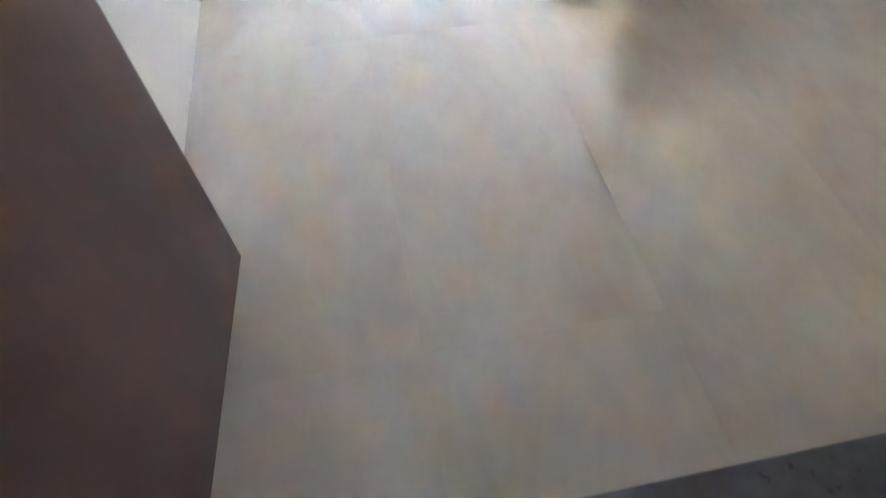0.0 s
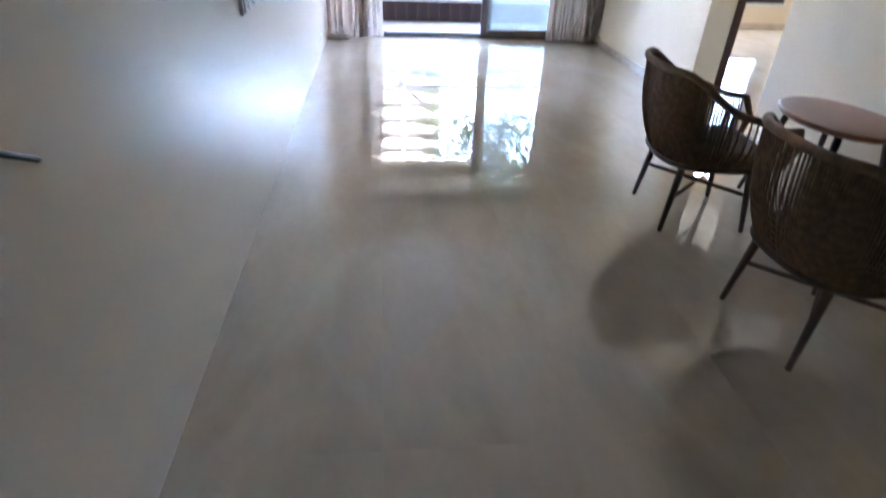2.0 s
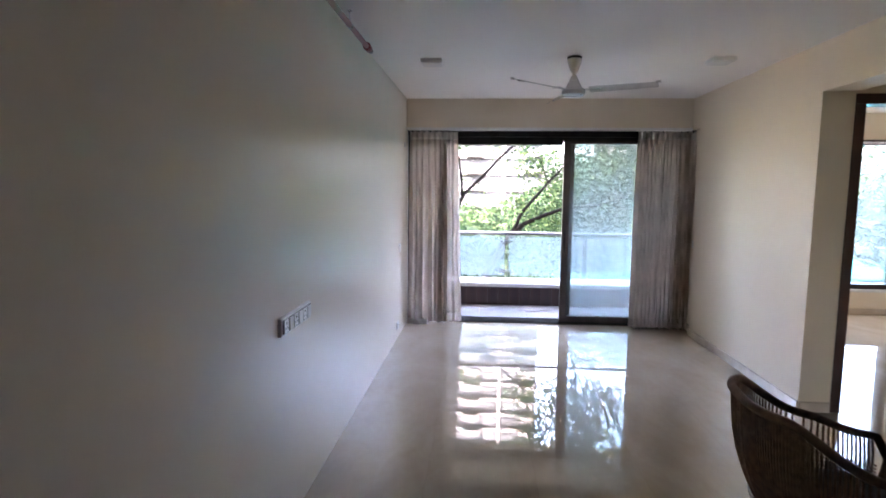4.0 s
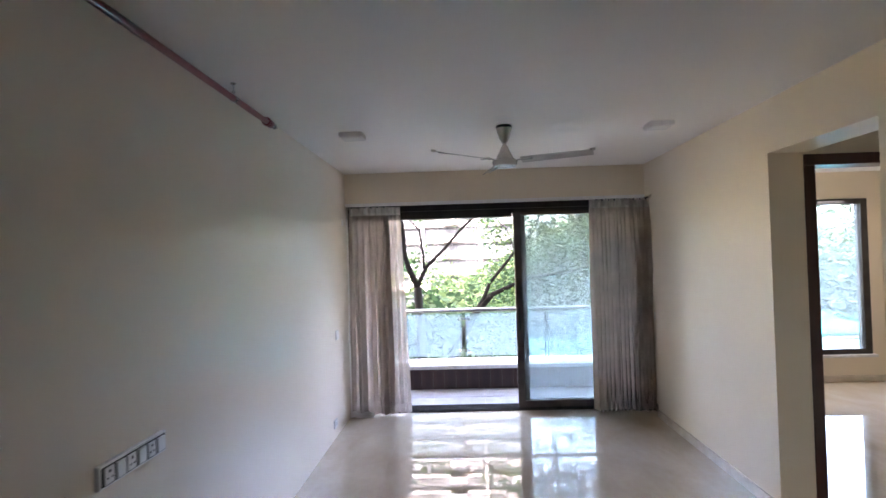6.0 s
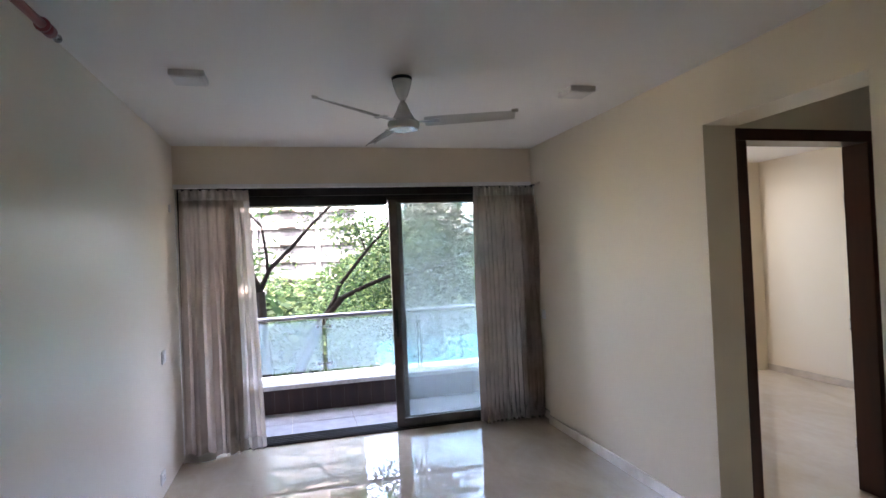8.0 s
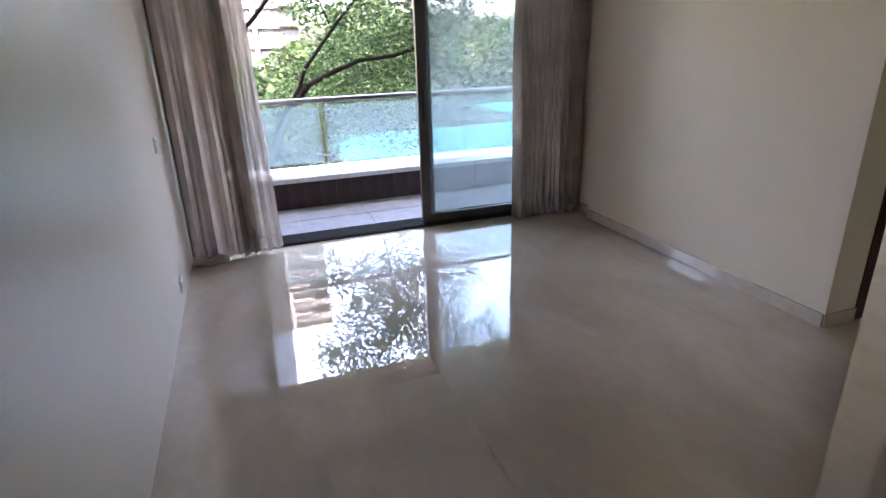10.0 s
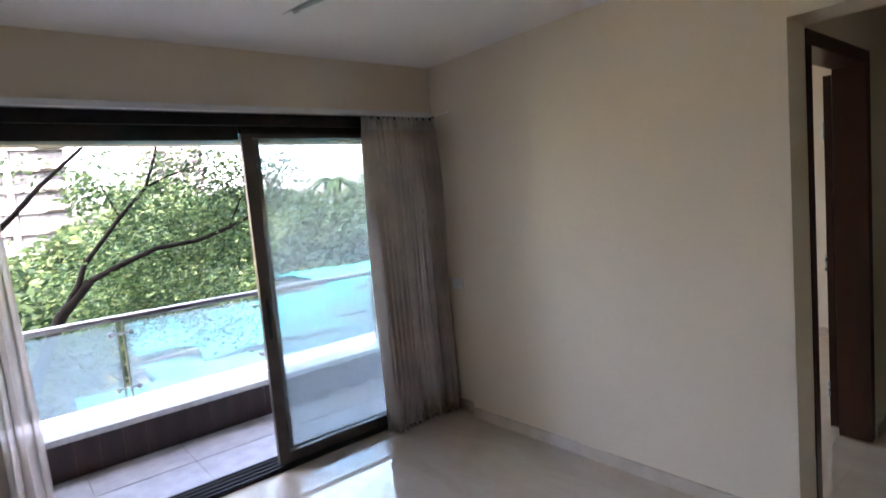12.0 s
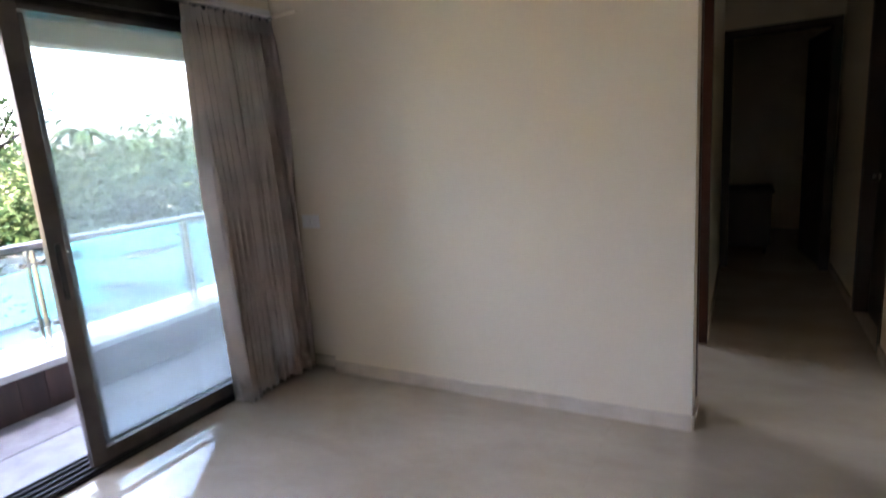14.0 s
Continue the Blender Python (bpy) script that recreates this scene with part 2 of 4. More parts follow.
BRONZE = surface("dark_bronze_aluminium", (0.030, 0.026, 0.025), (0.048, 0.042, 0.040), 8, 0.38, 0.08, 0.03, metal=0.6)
# Lighter copy of the bronze: daylight on the inner sash put into its colour.
BRONZE_LIT = surface("bronze_aluminium_lit", (0.10, 0.085, 0.077), (0.14, 0.12, 0.108), 8, 0.35, 0.08, 0.03, metal=0.7)
BLACK = surface("black_plastic", (0.012, 0.012, 0.013), (0.022, 0.022, 0.024), 20, 0.4, 0.1, 0.05)
WHITE = surface("white_plastic", (0.76, 0.75, 0.73), (0.83, 0.82, 0.80), 8, 0.32, 0.08, 0.02)
FANWHITE = surface("cream_enamel", (0.74, 0.71, 0.66), (0.80, 0.77, 0.72), 6, 0.16, 0.04, 0.0, coat=0.6)
STEEL = surface("brushed_steel", (0.46, 0.46, 0.47), (0.58, 0.58, 0.58), 30, 0.28, 0.08, 0.05, metal=1.0)
# Rail steel darkened in colour to hold down the sky's glare on it.
STEEL_RAIL = surface("darkened_rail_steel", (0.24, 0.245, 0.24), (0.33, 0.335, 0.33), 12, 0.34, 0.08, 0.05, metal=1.0)
GRANITE = surface("dark_grey_granite", (0.12, 0.12, 0.13), (0.15, 0.15, 0.16), 25, 0.3, 0.1, 0.05, coord="World")
COPING = surface("white_granite_coping", (0.62, 0.61, 0.60), (0.76, 0.75, 0.74), 25, 0.35, 0.1, 0.05, coord="World")
PLANK = wood("dark_wood_cladding", (0.032, 0.014, 0.011), (0.068, 0.031, 0.024), "Z", 0.5, 7, rand=0.2)
BALTILE = surface("grey_balcony_tile", (0.27, 0.27, 0.285), (0.35, 0.35, 0.365), 9, 0.55, 0.1, 0.15, coord="World", rand=0.03)
RED = surface("red_pipe_enamel", (0.20, 0.014, 0.016), (0.30, 0.024, 0.026), 9, 0.35, 0.08, 0.05, coat=0.2)
GLASS = pane_glass("tinted_sliding_glass", (0.91, 0.95, 0.955), 0.17, (0.44, 0.48, 0.475))
GLASS_BAL = pane_glass("hazy_balustrade_glass", (0.90, 0.955, 0.96), 0.31, (0.27, 0.345, 0.355))
GLASS_BED = pane_glass("bedroom_glass", (0.90, 0.955, 0.965), 0.22, (0.34, 0.41, 0.42))
DRAPE = cloth("taupe_lined_cloth", (0.84, 0.735, 0.66), 0.36, 0.0)
DRAPE_THIN = cloth("pale_taupe_cloth", (0.60, 0.505, 0.43), 0.28, 0.02)
SHEER = cloth("sheer_off_white_voile", (0.66, 0.585, 0.515), 0.45, 0.11)
HEADING = cloth("cream_heading_tape", (0.90, 0.845, 0.775), 0.12, 0.0)
ROPE = surface("brown_rope_weave", (0.13, 0.072, 0.042), (0.23, 0.135, 0.08), 40, 0.75, 0.1, 0.5, 300)
RIM = surface("brown_rope_binding", (0.16, 0.092, 0.054), (0.25, 0.15, 0.092), 30, 0.7, 0.1, 0.5, 240)
LEGWOOD = wood("dark_stained_leg_wood", (0.045, 0.028, 0.020), (0.085, 0.055, 0.040), "Z", 0.45, 10)
CUSHION = surface("dark_brown_cushion", (0.045, 0.030, 0.022), (0.075, 0.052, 0.038), 20, 0.9, 0.05, 0.4, 260)
TABLEWOOD = wood("reddish_brown_table_wood", (0.22, 0.082, 0.042), (0.36, 0.145, 0.078), "Y", 0.32, 5)
# Near-black bark: the shade on the backlit limbs is put into the colour.
BARK = surface("backlit_bark", (0.003, 0.0024, 0.002), (0.009, 0.0075, 0.006), 6, 0.9, 0.05, 0.8, 25, spec=0.08)
LEAF_NEAR = leafy("fig_leaves", (0.009, 0.024, 0.009), (0.050, 0.092, 0.034), (0.13, 0.165, 0.062))
LEAF_FAR = leafy("distant_leaves", (0.006, 0.015, 0.007), (0.020, 0.038, 0.015), (0.044, 0.060, 0.024))
# White and grey facades darkened so daylight at indoor exposure doesn't burn out.
FACADE = surface("white_facade_darkened", (0.052, 0.052, 0.058), (0.068, 0.067, 0.073), 0.3, 0.85, 0.05, 0.0, coord="World", spec=0.08)
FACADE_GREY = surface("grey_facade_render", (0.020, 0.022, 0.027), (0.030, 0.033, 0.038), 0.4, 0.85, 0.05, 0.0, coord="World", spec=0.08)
DARKPANE = surface("dark_window_glass", (0.014, 0.016, 0.020), (0.032, 0.036, 0.042), 1, 0.35, 0.05, 0.0, rand=0.5, spec=0.08)
TARP_BLUE = surface("turquoise_tarpaulin", (0.006, 0.165, 0.215), (0.022, 0.235, 0.285), 0.5, 0.45, 0.1, 0.5, 4, coord="World", spec=0.08)
TARP_PALE = surface("faded_pale_blue_tarpaulin", (0.016, 0.11, 0.145), (0.055, 0.145, 0.17), 0.4, 0.5, 0.1, 0.5, 4, coord="World", spec=0.08)
TARP_CYAN = surface("cyan_tarpaulin", (0.014, 0.15, 0.185), (0.06, 0.20, 0.235), 0.6, 0.45, 0.1, 0.5, 4, coord="World", spec=0.08)
CONCRETE = surface("weathered_concrete", (0.08, 0.077, 0.07), (0.13, 0.125, 0.115), 0.8, 0.9, 0.05, 0.3, 20, coord="World", spec=0.08)
GROUND = surface("earth_and_grass", (0.06, 0.075, 0.035), (0.16, 0.14, 0.09), 0.15, 0.95, 0.03, 0.5, 3, coord="World", spec=0.08)
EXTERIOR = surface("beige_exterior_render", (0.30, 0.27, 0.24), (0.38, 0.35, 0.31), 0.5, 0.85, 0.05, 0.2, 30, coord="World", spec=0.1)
# Balcony soffit toned darker and browner than the indoor ceilings.
SOFFIT = surface("dark_soffit_tone", (0.17, 0.145, 0.125), (0.21, 0.18, 0.155), 3, 0.7, 0.05, 0.05, coord="World")
DARKWOOD = wood("very_dark_wood", (0.022, 0.012, 0.009), (0.045, 0.024, 0.017), "Z", 0.4)


# ---- mesh helpers ----
def part(name, bm, material, parent=None, label="", smooth=False):
    """Links a bmesh as one mesh object, under a thing or part where one is given."""
    me = bpy.data.meshes.new(name)
    bmesh.ops.recalc_face_normals(bm, faces=bm.faces)
    if smooth:
        for f in bm.faces:
            f.smooth = True
    bm.to_mesh(me)
    bm.free()
    me.materials.append(material)
    ob = new(name, me)
    ob.parent = parent
    if label:
        ob["label"] = label
    return ob


def bx(bm, x0, x1, y0, y1, z0, z1, bev=0.0):
    r = bmesh.ops.create_cube(bm, size=1, matrix=Matrix.Translation(((x0 + x1) / 2, (y0 + y1) / 2, (z0 + z1) / 2)) @ Matrix.Diagonal((x1 - x0, y1 - y0, z1 - z0, 1)))
    if bev:
        es = {e for v in r["verts"] for e in v.link_edges}
        bmesh.ops.bevel(bm, geom=list(es), offset=bev, segments=2, profile=0.6, affect="EDGES")
    return bm


def box(x0, x1, y0, y1, z0, z1, bev=0.0):
    return bx(bmesh.new(), x0, x1, y0, y1, z0, z1, bev)


def rod(bm, a, b, r0, r1=None, seg=12):
    a, b = Vector(a), Vector(b)
    d = b - a
    m = Matrix.Translation((a + b) / 2) @ d.to_track_quat("Z", "Y").to_matrix().to_4x4()
    bmesh.ops.create_cone(bm, cap_ends=True, segments=seg, radius1=r0, radius2=r0 if r1 is None else r1, depth=d.length, matrix=m)
    return bm


def sweep(bm, pts, radii, seg=8):
    """A round limb through the points, with a radius at each."""
    pts = [Vector(p) for p in pts]
    rings = []
    for i, p in enumerate(pts):
        d = (pts[min(i + 1, len(pts) - 1)] - pts[max(i - 1, 0)]).normalized()
        u = d.cross(Vector((0.31, 0.95, 0.12))).normalized()
        w = d.cross(u)
        rings.append([bm.verts.new(p + radii[i] * (math.cos(k * math.tau / seg) * u + math.sin(k * math.tau / seg) * w)) for k in range(seg)])
    for a, b in zip(rings, rings[1:]):
        for k in range(seg):
            bm.faces.new((a[k], a[(k + 1) % seg], b[(k + 1) % seg], b[k]))
    bm.faces.new(rings[0][::-1]), bm.faces.new(rings[-1])
    return bm


def lathe(bm, prof, cx=0, cy=0, seg=28):
    """A turned body from (radius, height) pairs."""
    rings = []
    for r, z in prof:
        rings.append([bm.verts.new((cx + r * math.cos(k * math.tau / seg), cy + r * math.sin(k * math.tau / seg), z)) for k in range(seg)])
    for a, b in zip(rings, rings[1:]):
        for k in range(seg):
            bm.faces.new((a[k], a[(k + 1) % seg], b[(k + 1) % seg], b[k]))
    bm.faces.new(rings[0][::-1]), bm.faces.new(rings[-1])
    return bm


def thing(name, label, category, loc=(0, 0, 0), group=""):
    e = new(name)
    e.empty_display_size = 0.1
    e.location = loc
    return tagged(e, label, category, group)


def setting(name, bm, material, label=""):
    return tagged(part(name, bm, material, None, label), kind="structure")


# ---- main sizes ----
H = 2.605          # ceiling
XE, XR = 3.19, 3.25  # east wall face, and its face in the window niche
YB, YW = 7.0, 7.2   # beam face, sliding window
YN, YS = 4.645, 3.715  # corridor north and south faces
XD = 6.62          # corridor end
YD = -0.36         # entrance wall face
T = 0.15

# ---- structure: living room ----
b = box(-0.2, 0, YD - 0.2, YW + 0.17, 0, H)
setting("wall_west", b, WALL_GLOSS, "cream satin-painted wall reflecting the window light")
b = box(XE, XE + T, YN, YB - 0.2, 0, H)
bx(b, XR, XE + T, YB - 0.2, YW + 0.17, 0, 2.262)
bx(b, XE, XE + T, YB - 0.2, YW + 0.17, 2.262, H)
setting("wall_east_1", b, WALL, "cream painted wall with a shallow curtain niche")
b = box(XE, XE + 0.24, YD - 0.2, YS, 0, H)
setting("wall_east_2", b, WALL)
b = box(XE, XE + 0.24, YS, YN, 2.27, H)
setting("lintel", b, WALL, "cream painted lintel over the corridor opening")
b = box(0, XE, YB, YW + 0.17, 2.285, H)
setting("beam", b, WALL, "cream painted beam above the sliding window")
b = box(1.70, XE, YD - 0.2, YD, 0, H)
bx(b, 0, 1.70, YD - 0.2, YD, 2.22, H)
setting("wall_south", b, WALL)
setting("ceiling", box(-0.2, 8.9, YD - 2.4, YW + 0.17, H, H + 0.15), CEIL, "plain white painted ceiling")
b = box(-0.2, 8.9, YD, YW + 0.17, -0.2, -0.011)
FLOOR = setting("floor", b, GROUT, "polished beige marble slab floor mirroring the window")
# lobby outside the entrance
setting("sill", box(0.002, 1.70, YD - 0.21, YD + 0.022, -0.1, 0.004), GRANITE, "dark grey granite door sill")
setting("lobby_floor", box(-0.2, XE + 0.24, YD - 2.4, YD - 0.2, -0.1, 0.0), GRANITE, "dark grey granite lobby floor")
b = box(-0.35, -0.2, YD - 2.4, YD - 0.2, 0, H)
bx(b, -0.2, XE + 0.24, YD - 2.55, YD - 2.4, 0, H)
bx(b, XE + 0.24, XE + 0.39, YD - 2.4, YD - 0.2, 0, H)
setting("wall_lobby", b, WALL)

# ---- structure: corridor, bedroom, far room ----
b = box(XE + T, 3.41, YN, YN + T, 0, H)
bx(b, 3.41, 4.44, YN, YN + T, 2.255, H)
bx(b, 4.44, 8.9, YN, YN + T, 0, H)
setting("wall_corridor_north", b, WALL)
b = box(XE + 0.24, 4.45, YS - T, YS, 0, H)
bx(b, 4.45, 5.4, YS - T, YS, 2.255, H)
bx(b, 5.4, 6.72, YS - T, YS, 0, H)
setting("wall_corridor_south", b, WALL)
b = box(XD, XD + 0.1, YS, YN, 2.255, H)
setting("wall_corridor_end", b, WALL)
setting("wall_far_room_east", box(8.9, 9.0, 1.8, YN + T, 0, H), WALL)
b = box(6.62, 6.72, 1.8, YS - T, 0, H)
bx(b, 6.72, 8.9, 1.7, 1.8, 0, H)
setting("wall_far_room_south", b, WALL)
b = box(XE + 0.24, 6.62, 1.7, 1.8, 0, H)
setting("wall_store_south", b, WALL)
b = box(6.64, 6.79, YN + T, 8.3, 0, H)
bx(b, 6.46, 6.64, 7.75, 8.15, 0, H)
setting("wall_bedroom_east", b, WALL, "cream painted bedroom wall")
b = box(XE + T, 4.5, YW, YW + 0.17, 0, H)
bx(b, 4.5, 4.65, YW, 8.3, 0, H)
bx(b, 4.65, 6.26, 8.15, 8.3, 0, 0.34)
bx(b, 4.65, 6.26, 8.15, 8.3, 2.27, H)
bx(b, 6.26, 6.64, 8.15, 8.3, 0, H)
setting("wall_bedroom_north", b, WALL)
setting("ceiling_bedroom", box(4.5, 6.79, YW + 0.17, 8.3, H, H + 0.15), CEIL)
setting("floor_bedroom", box(4.5, 6.79, YW + 0.17, 8.3, -0.2, -0.011), GROUT)


# ---- skirting ----
def skirting(name, x0, x1, y0, y1):
    setting(name, box(x0, x1, y0, y1, 0, 0.075, 0.002), SKIRT, "beige polished stone skirting")


skirting("baseboard_1", XE - 0.012, XE + 0.001, YN + 0.003, YB - 0.2)
skirting("baseboard_2", XR - 0.012, XR + 0.001, YB - 0.197, YW - 0.05)
skirting("baseboard_3", XE + 0.003, 3.405, YN - 0.012, YN + 0.001)
skirting("baseboard_4", XE - 0.012, XE + 0.001, YD + 0.01, YS)
skirting("baseboard_6", 4.45, XD, YN - 0.012, YN + 0.001)
skirting("baseboard_7", 3.43, 4.44, YS - 0.001, YS + 0.012)
skirting("baseboard_8", 5.41, XD, YS - 0.001, YS + 0.012)
skirting("baseboard_9", 6.628, 6.641, YN + T, 7.75)
skirting("baseboard_10", 4.66, 6.46, 8.138, 8.151)


# ---- door frames and leaves ----
def door_frame(name, label, across, lo, hi, c0, c1, head, m):
    """A timber lining round an opening; across 'x' stands in a wall along x, 'y' along y."""
    e = tagged(new(name), label, "door frame", kind="structure")
    w = 0.07
    for nm, a0, a1, z0, z1 in (("jamb", lo, lo + w, 0, head - w), ("jamb", hi - w, hi, 0, head - w), ("head", lo, hi, head - w, head)):
        bm = box(a0, a1, c0, c1, z0, z1, 0.004) if across == "x" else box(c0, c1, a0, a1, z0, z1, 0.004)
        part(nm, bm, m, e)
    return e


door_frame("door_1", "red-brown veneered bedroom door frame, door swung out of sight", "x", 3.408, 4.442, YN - 0.006, YN + T + 0.01, 2.256, TEAK)
door_frame("door_2", "dark wooden door frame at the corridor end", "y", YS + 0.02, YN - 0.002, XD - 0.02, XD + 0.12, 2.256, DARKWOOD)
door_frame("door_3", "dark wooden door frame in the corridor side wall", "x", 4.452, 5.398, YS - T - 0.01, YS + 0.006, 2.256, DARKWOOD)
door_frame("door_4", "dark walnut entrance door frame", "x", 0.002, 1.702, YD - 0.2, YD - 0.004, 2.222, DOORSKIN)


def flush_leaf(name, label, w, h, m):
    e = thing(name, label, "door")
    part("panel", box(0, w, -0.02, 0.02, 0.006, h, 0.003), m, e)
    for s in (-1, 1):
        bm = bmesh.new()
        rod(bm, (w - 0.07, s * 0.02, 1.0), (w - 0.07, s * 0.06, 1.0), 0.011)
        rod(bm, (w - 0.075, s * 0.055, 1.0), (w - 0.19, s * 0.055, 1.0), 0.009)
        part("handle", bm, STEEL, e, "brushed steel lever handle")
        bm = bmesh.new()
        rod(bm, (w - 0.07, s * 0.019, 1.0), (w - 0.07, s * 0.027, 1.0), 0.026, seg=20)
        part("rosette", bm, STEEL, e, "round steel rosette")
    for z in (0.25, 1.05, 1.85):
        bm = bmesh.new()
        rod(bm, (-0.004, 0.022, z - 0.05), (-0.004, 0.022, z + 0.05), 0.007)
        part("hinge", bm, STEEL, e)
    return e


leaf = flush_leaf("entrance_door", "dark walnut veneered entrance door standing open by the wall", 0.83, 2.14, DOORSKIN)
leaf.matrix_basis = pose(0.0935, -0.432, 0, 0, 0, 85.3)
leaf = flush_leaf("store_door", "dark wooden door closed in the corridor wall", 0.80, 2.18, DARKWOOD)
leaf.matrix_basis = pose(4.525, YS - 0.10, 0, 0, 0, 0)
leaf = flush_leaf("far_room_door", "dark wooden door opened into the unlit far room", 0.78, 2.18, DARKWOOD)
leaf.matrix_basis = pose(XD + 0.15, YS + 0.06, 0, 0, 0, 8)
leaf = flush_leaf("bedroom_door", "red-brown veneered bedroom door opened against the partition", 0.82, 2.17, TEAK)
leaf.matrix_basis = pose(4.47, YN + T + 0.06, 0, 0, 0, 4)

# ---- sliding window ----
win = tagged(new("window_1"), "dark bronze aluminium sliding window, one half slid open", "window", kind="structure")
part("window_frame", bx(box(0.001, XR - 0.001, YW - 0.06, YW + 0.16, 2.195, 2.284, 0.003), 0.002, 1.80, YW - 0.02, YW + 0.12, 2.11, 2.195), BRONZE, win, "dark bronze head of the frame")
part("window_frame", box(0.001, 0.05, YW - 0.06, YW + 0.16, 0.02, 2.195, 0.003), BRONZE, win)
part("window_frame", box(XR - 0.05, XR - 0.001, YW - 0.06, YW + 0.16, 0.02, 2.195, 0.003), BRONZE, win)
bm = box(0.001, XR - 0.001, YW - 0.06, YW + 0.165, -0.01, 0.012)
for y in (-0.045, 0.0, 0.05, 0.10, 0.14):
    bx(bm, 0.001, XR - 0.001, YW + y - 0.004, YW + y + 0.004, 0.012, 0.026)
part("window_frame", box(1.80, XR - 0.05, YW - 0.028, YW + 0.12, 2.15, 2.1945), BRONZE, win, "dark bronze head of the frame")
part("track", bm, BRONZE, win, "dark triple sliding track in the floor")


def sash(x0, x1, y, m, handle):
    s = new("sash")
    s.parent = win
    for a, c, z0, z1 in ((x0, x0 + 0.075, 0.026, 2.18), (x1 - 0.075, x1, 0.026, 2.18), (x0 + 0.075, x1 - 0.075, 0.026, 0.095), (x0 + 0.075, x1 - 0.075, 2.12, 2.18)):
        part("rail", box(a, c, y - 0.018, y + 0.018, z0, z1, 0.003), m, s)
    p = part("pane", box(x0 + 0.07, x1 - 0.07, y - 0.003, y + 0.003, 0.09, 2.125), GLASS, s, "faintly dusty blue-tinted glass")
    p.visible_shadow = False
    if handle:
        part("handle", box(x0 + 0.026, x0 + 0.048, y - 0.032, y - 0.016, 0.86, 1.12, 0.006), BLACK, s, "black recessed pull handle")


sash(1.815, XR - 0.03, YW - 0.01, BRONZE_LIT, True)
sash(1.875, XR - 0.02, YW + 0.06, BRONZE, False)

# ---- bedroom window ----
bw = tagged(new("window_2"), "black-framed tall bedroom window with a low sill", "window", kind="structure")
for a, c, z0, z1 in ((4.652, 4.76, 0.345, 2.265), (6.18, 6.26, 0.345, 2.265), (4.76, 6.18, 0.345, 0.41), (4.76, 6.18, 2.20, 2.265)):
    part("window_frame", box(a, c, 8.10, 8.22, z0, z1, 0.003), BRONZE, bw)
part("window_sill", box(4.66, 6.30, 8.06, 8.28, 0.31, 0.344, 0.004), COPING, bw, "white stone window sill")
p = part("pane", box(4.75, 6.19, 8.155, 8.161, 0.40, 2.21), GLASS_BED, bw)
p.visible_shadow = False

# ---- balcony ----
XB0, XB1 = -0.35, 4.5
b = box(XB0, XB1, YW + 0.17, 8.75, -0.2, -0.012)
BALFLOOR = setting("balcony_floor", b, GROUT, "grey matt tiled balcony floor")
b = box(XB0, XB1, 8.235, 8.70, -0.012, 0.25)
PARAPET = setting("parapet", b, CONCRETE, "low balcony parapet clad in dark wood planks")
part("coping", box(XB0, XB1, 8.19, 8.74, 0.25, 0.295, 0.006), COPING, PARAPET, "white granite coping")
setting("balcony_slab", box(XB0, XB1, YW + 0.17, 8.55, 2.42, 2.6), SOFFIT, "dark grey-brown balcony soffit")
# White edge beam in a darker material: its shade is put into the colour.
setting("balcony_beam", box(XB0, XB1, 8.55, 8.75, 2.27, 2.6), EXTERIOR, "balcony edge beam, its shade put into a darker colour")
setting("wall_balcony_west", box(XB0 - 0.15, XB0, YW + 0.17, 8.75, -0.3, 2.6), WALL)
setting("wall_facade", bx(box(-0.9, -0.2, YW, YW + 0.17, -7, H), -0.9, 3.0, YW, YW + 0.17, -7, -0.3), FACADE)
# Unseen building mass, added to block sky and shade the trees outside.
setting("wall_facade_upper", box(-25, 30, YW + 0.18, 8.75, H + 0.155, 32), EXTERIOR, "unseen beige storeys above the flat, added to shade the trees")
setting("wall_facade_lower", box(-25, 30, YW + 0.18, 8.72, -7, -0.31), EXTERIOR, "unseen beige storeys below the flat, added with the shading mass")
setting("wall_facade_west", box(-25, -0.95, YW + 0.18, 8.2, -0.31, H + 0.155), EXTERIOR, "unseen beige outer wall, added beside the flat to block sky")
setting("wall_facade_east", box(6.85, 30, YW + 0.18, 8.2, -0.31, H + 0.155), EXTERIOR, "unseen beige outer wall, added beside the flat to block sky")
rail = thing("balustrade", "steel and hazy glass balustrade on the balcony parapet", "railing", (0, 0, 0))
bm = bmesh.new()
rod(bm, (XB0, 8.5, 0.972), (XB1, 8.5, 0.972), 0.026, seg=20)
part("handrail", bm, STEEL_RAIL, rail, "round brushed steel handrail", True)
POSTS = (0.13, 1.235, 2.335, 3.47, 4.4)
for x in POSTS:
    bm = bmesh.new()
    for dx in (-0.019, 0.019):
        bx(bm, x + dx - 0.004, x + dx + 0.004, 8.475, 8.525, 0.30, 0.95)
    post = part("post", bm, STEEL_RAIL, rail, "twin flat steel post")
    bm = bmesh.new()
    rod(bm, (x, 8.5, 0.295), (x, 8.5, 0.306), 0.045, seg=20)
    part("base_plate", bm, STEEL, post)
    for z in (0.44, 0.86):
        bm = bmesh.new()
        rod(bm, (x - 0.085, 8.478, z), (x + 0.085, 8.478, z), 0.008)
        for s in (-1, 1):
            rod(bm, (x + s * 0.07, 8.455, z), (x + s * 0.07, 8.515, z), 0.017)
        part("clamp", bm, STEEL, post, "steel glass clamp", True)
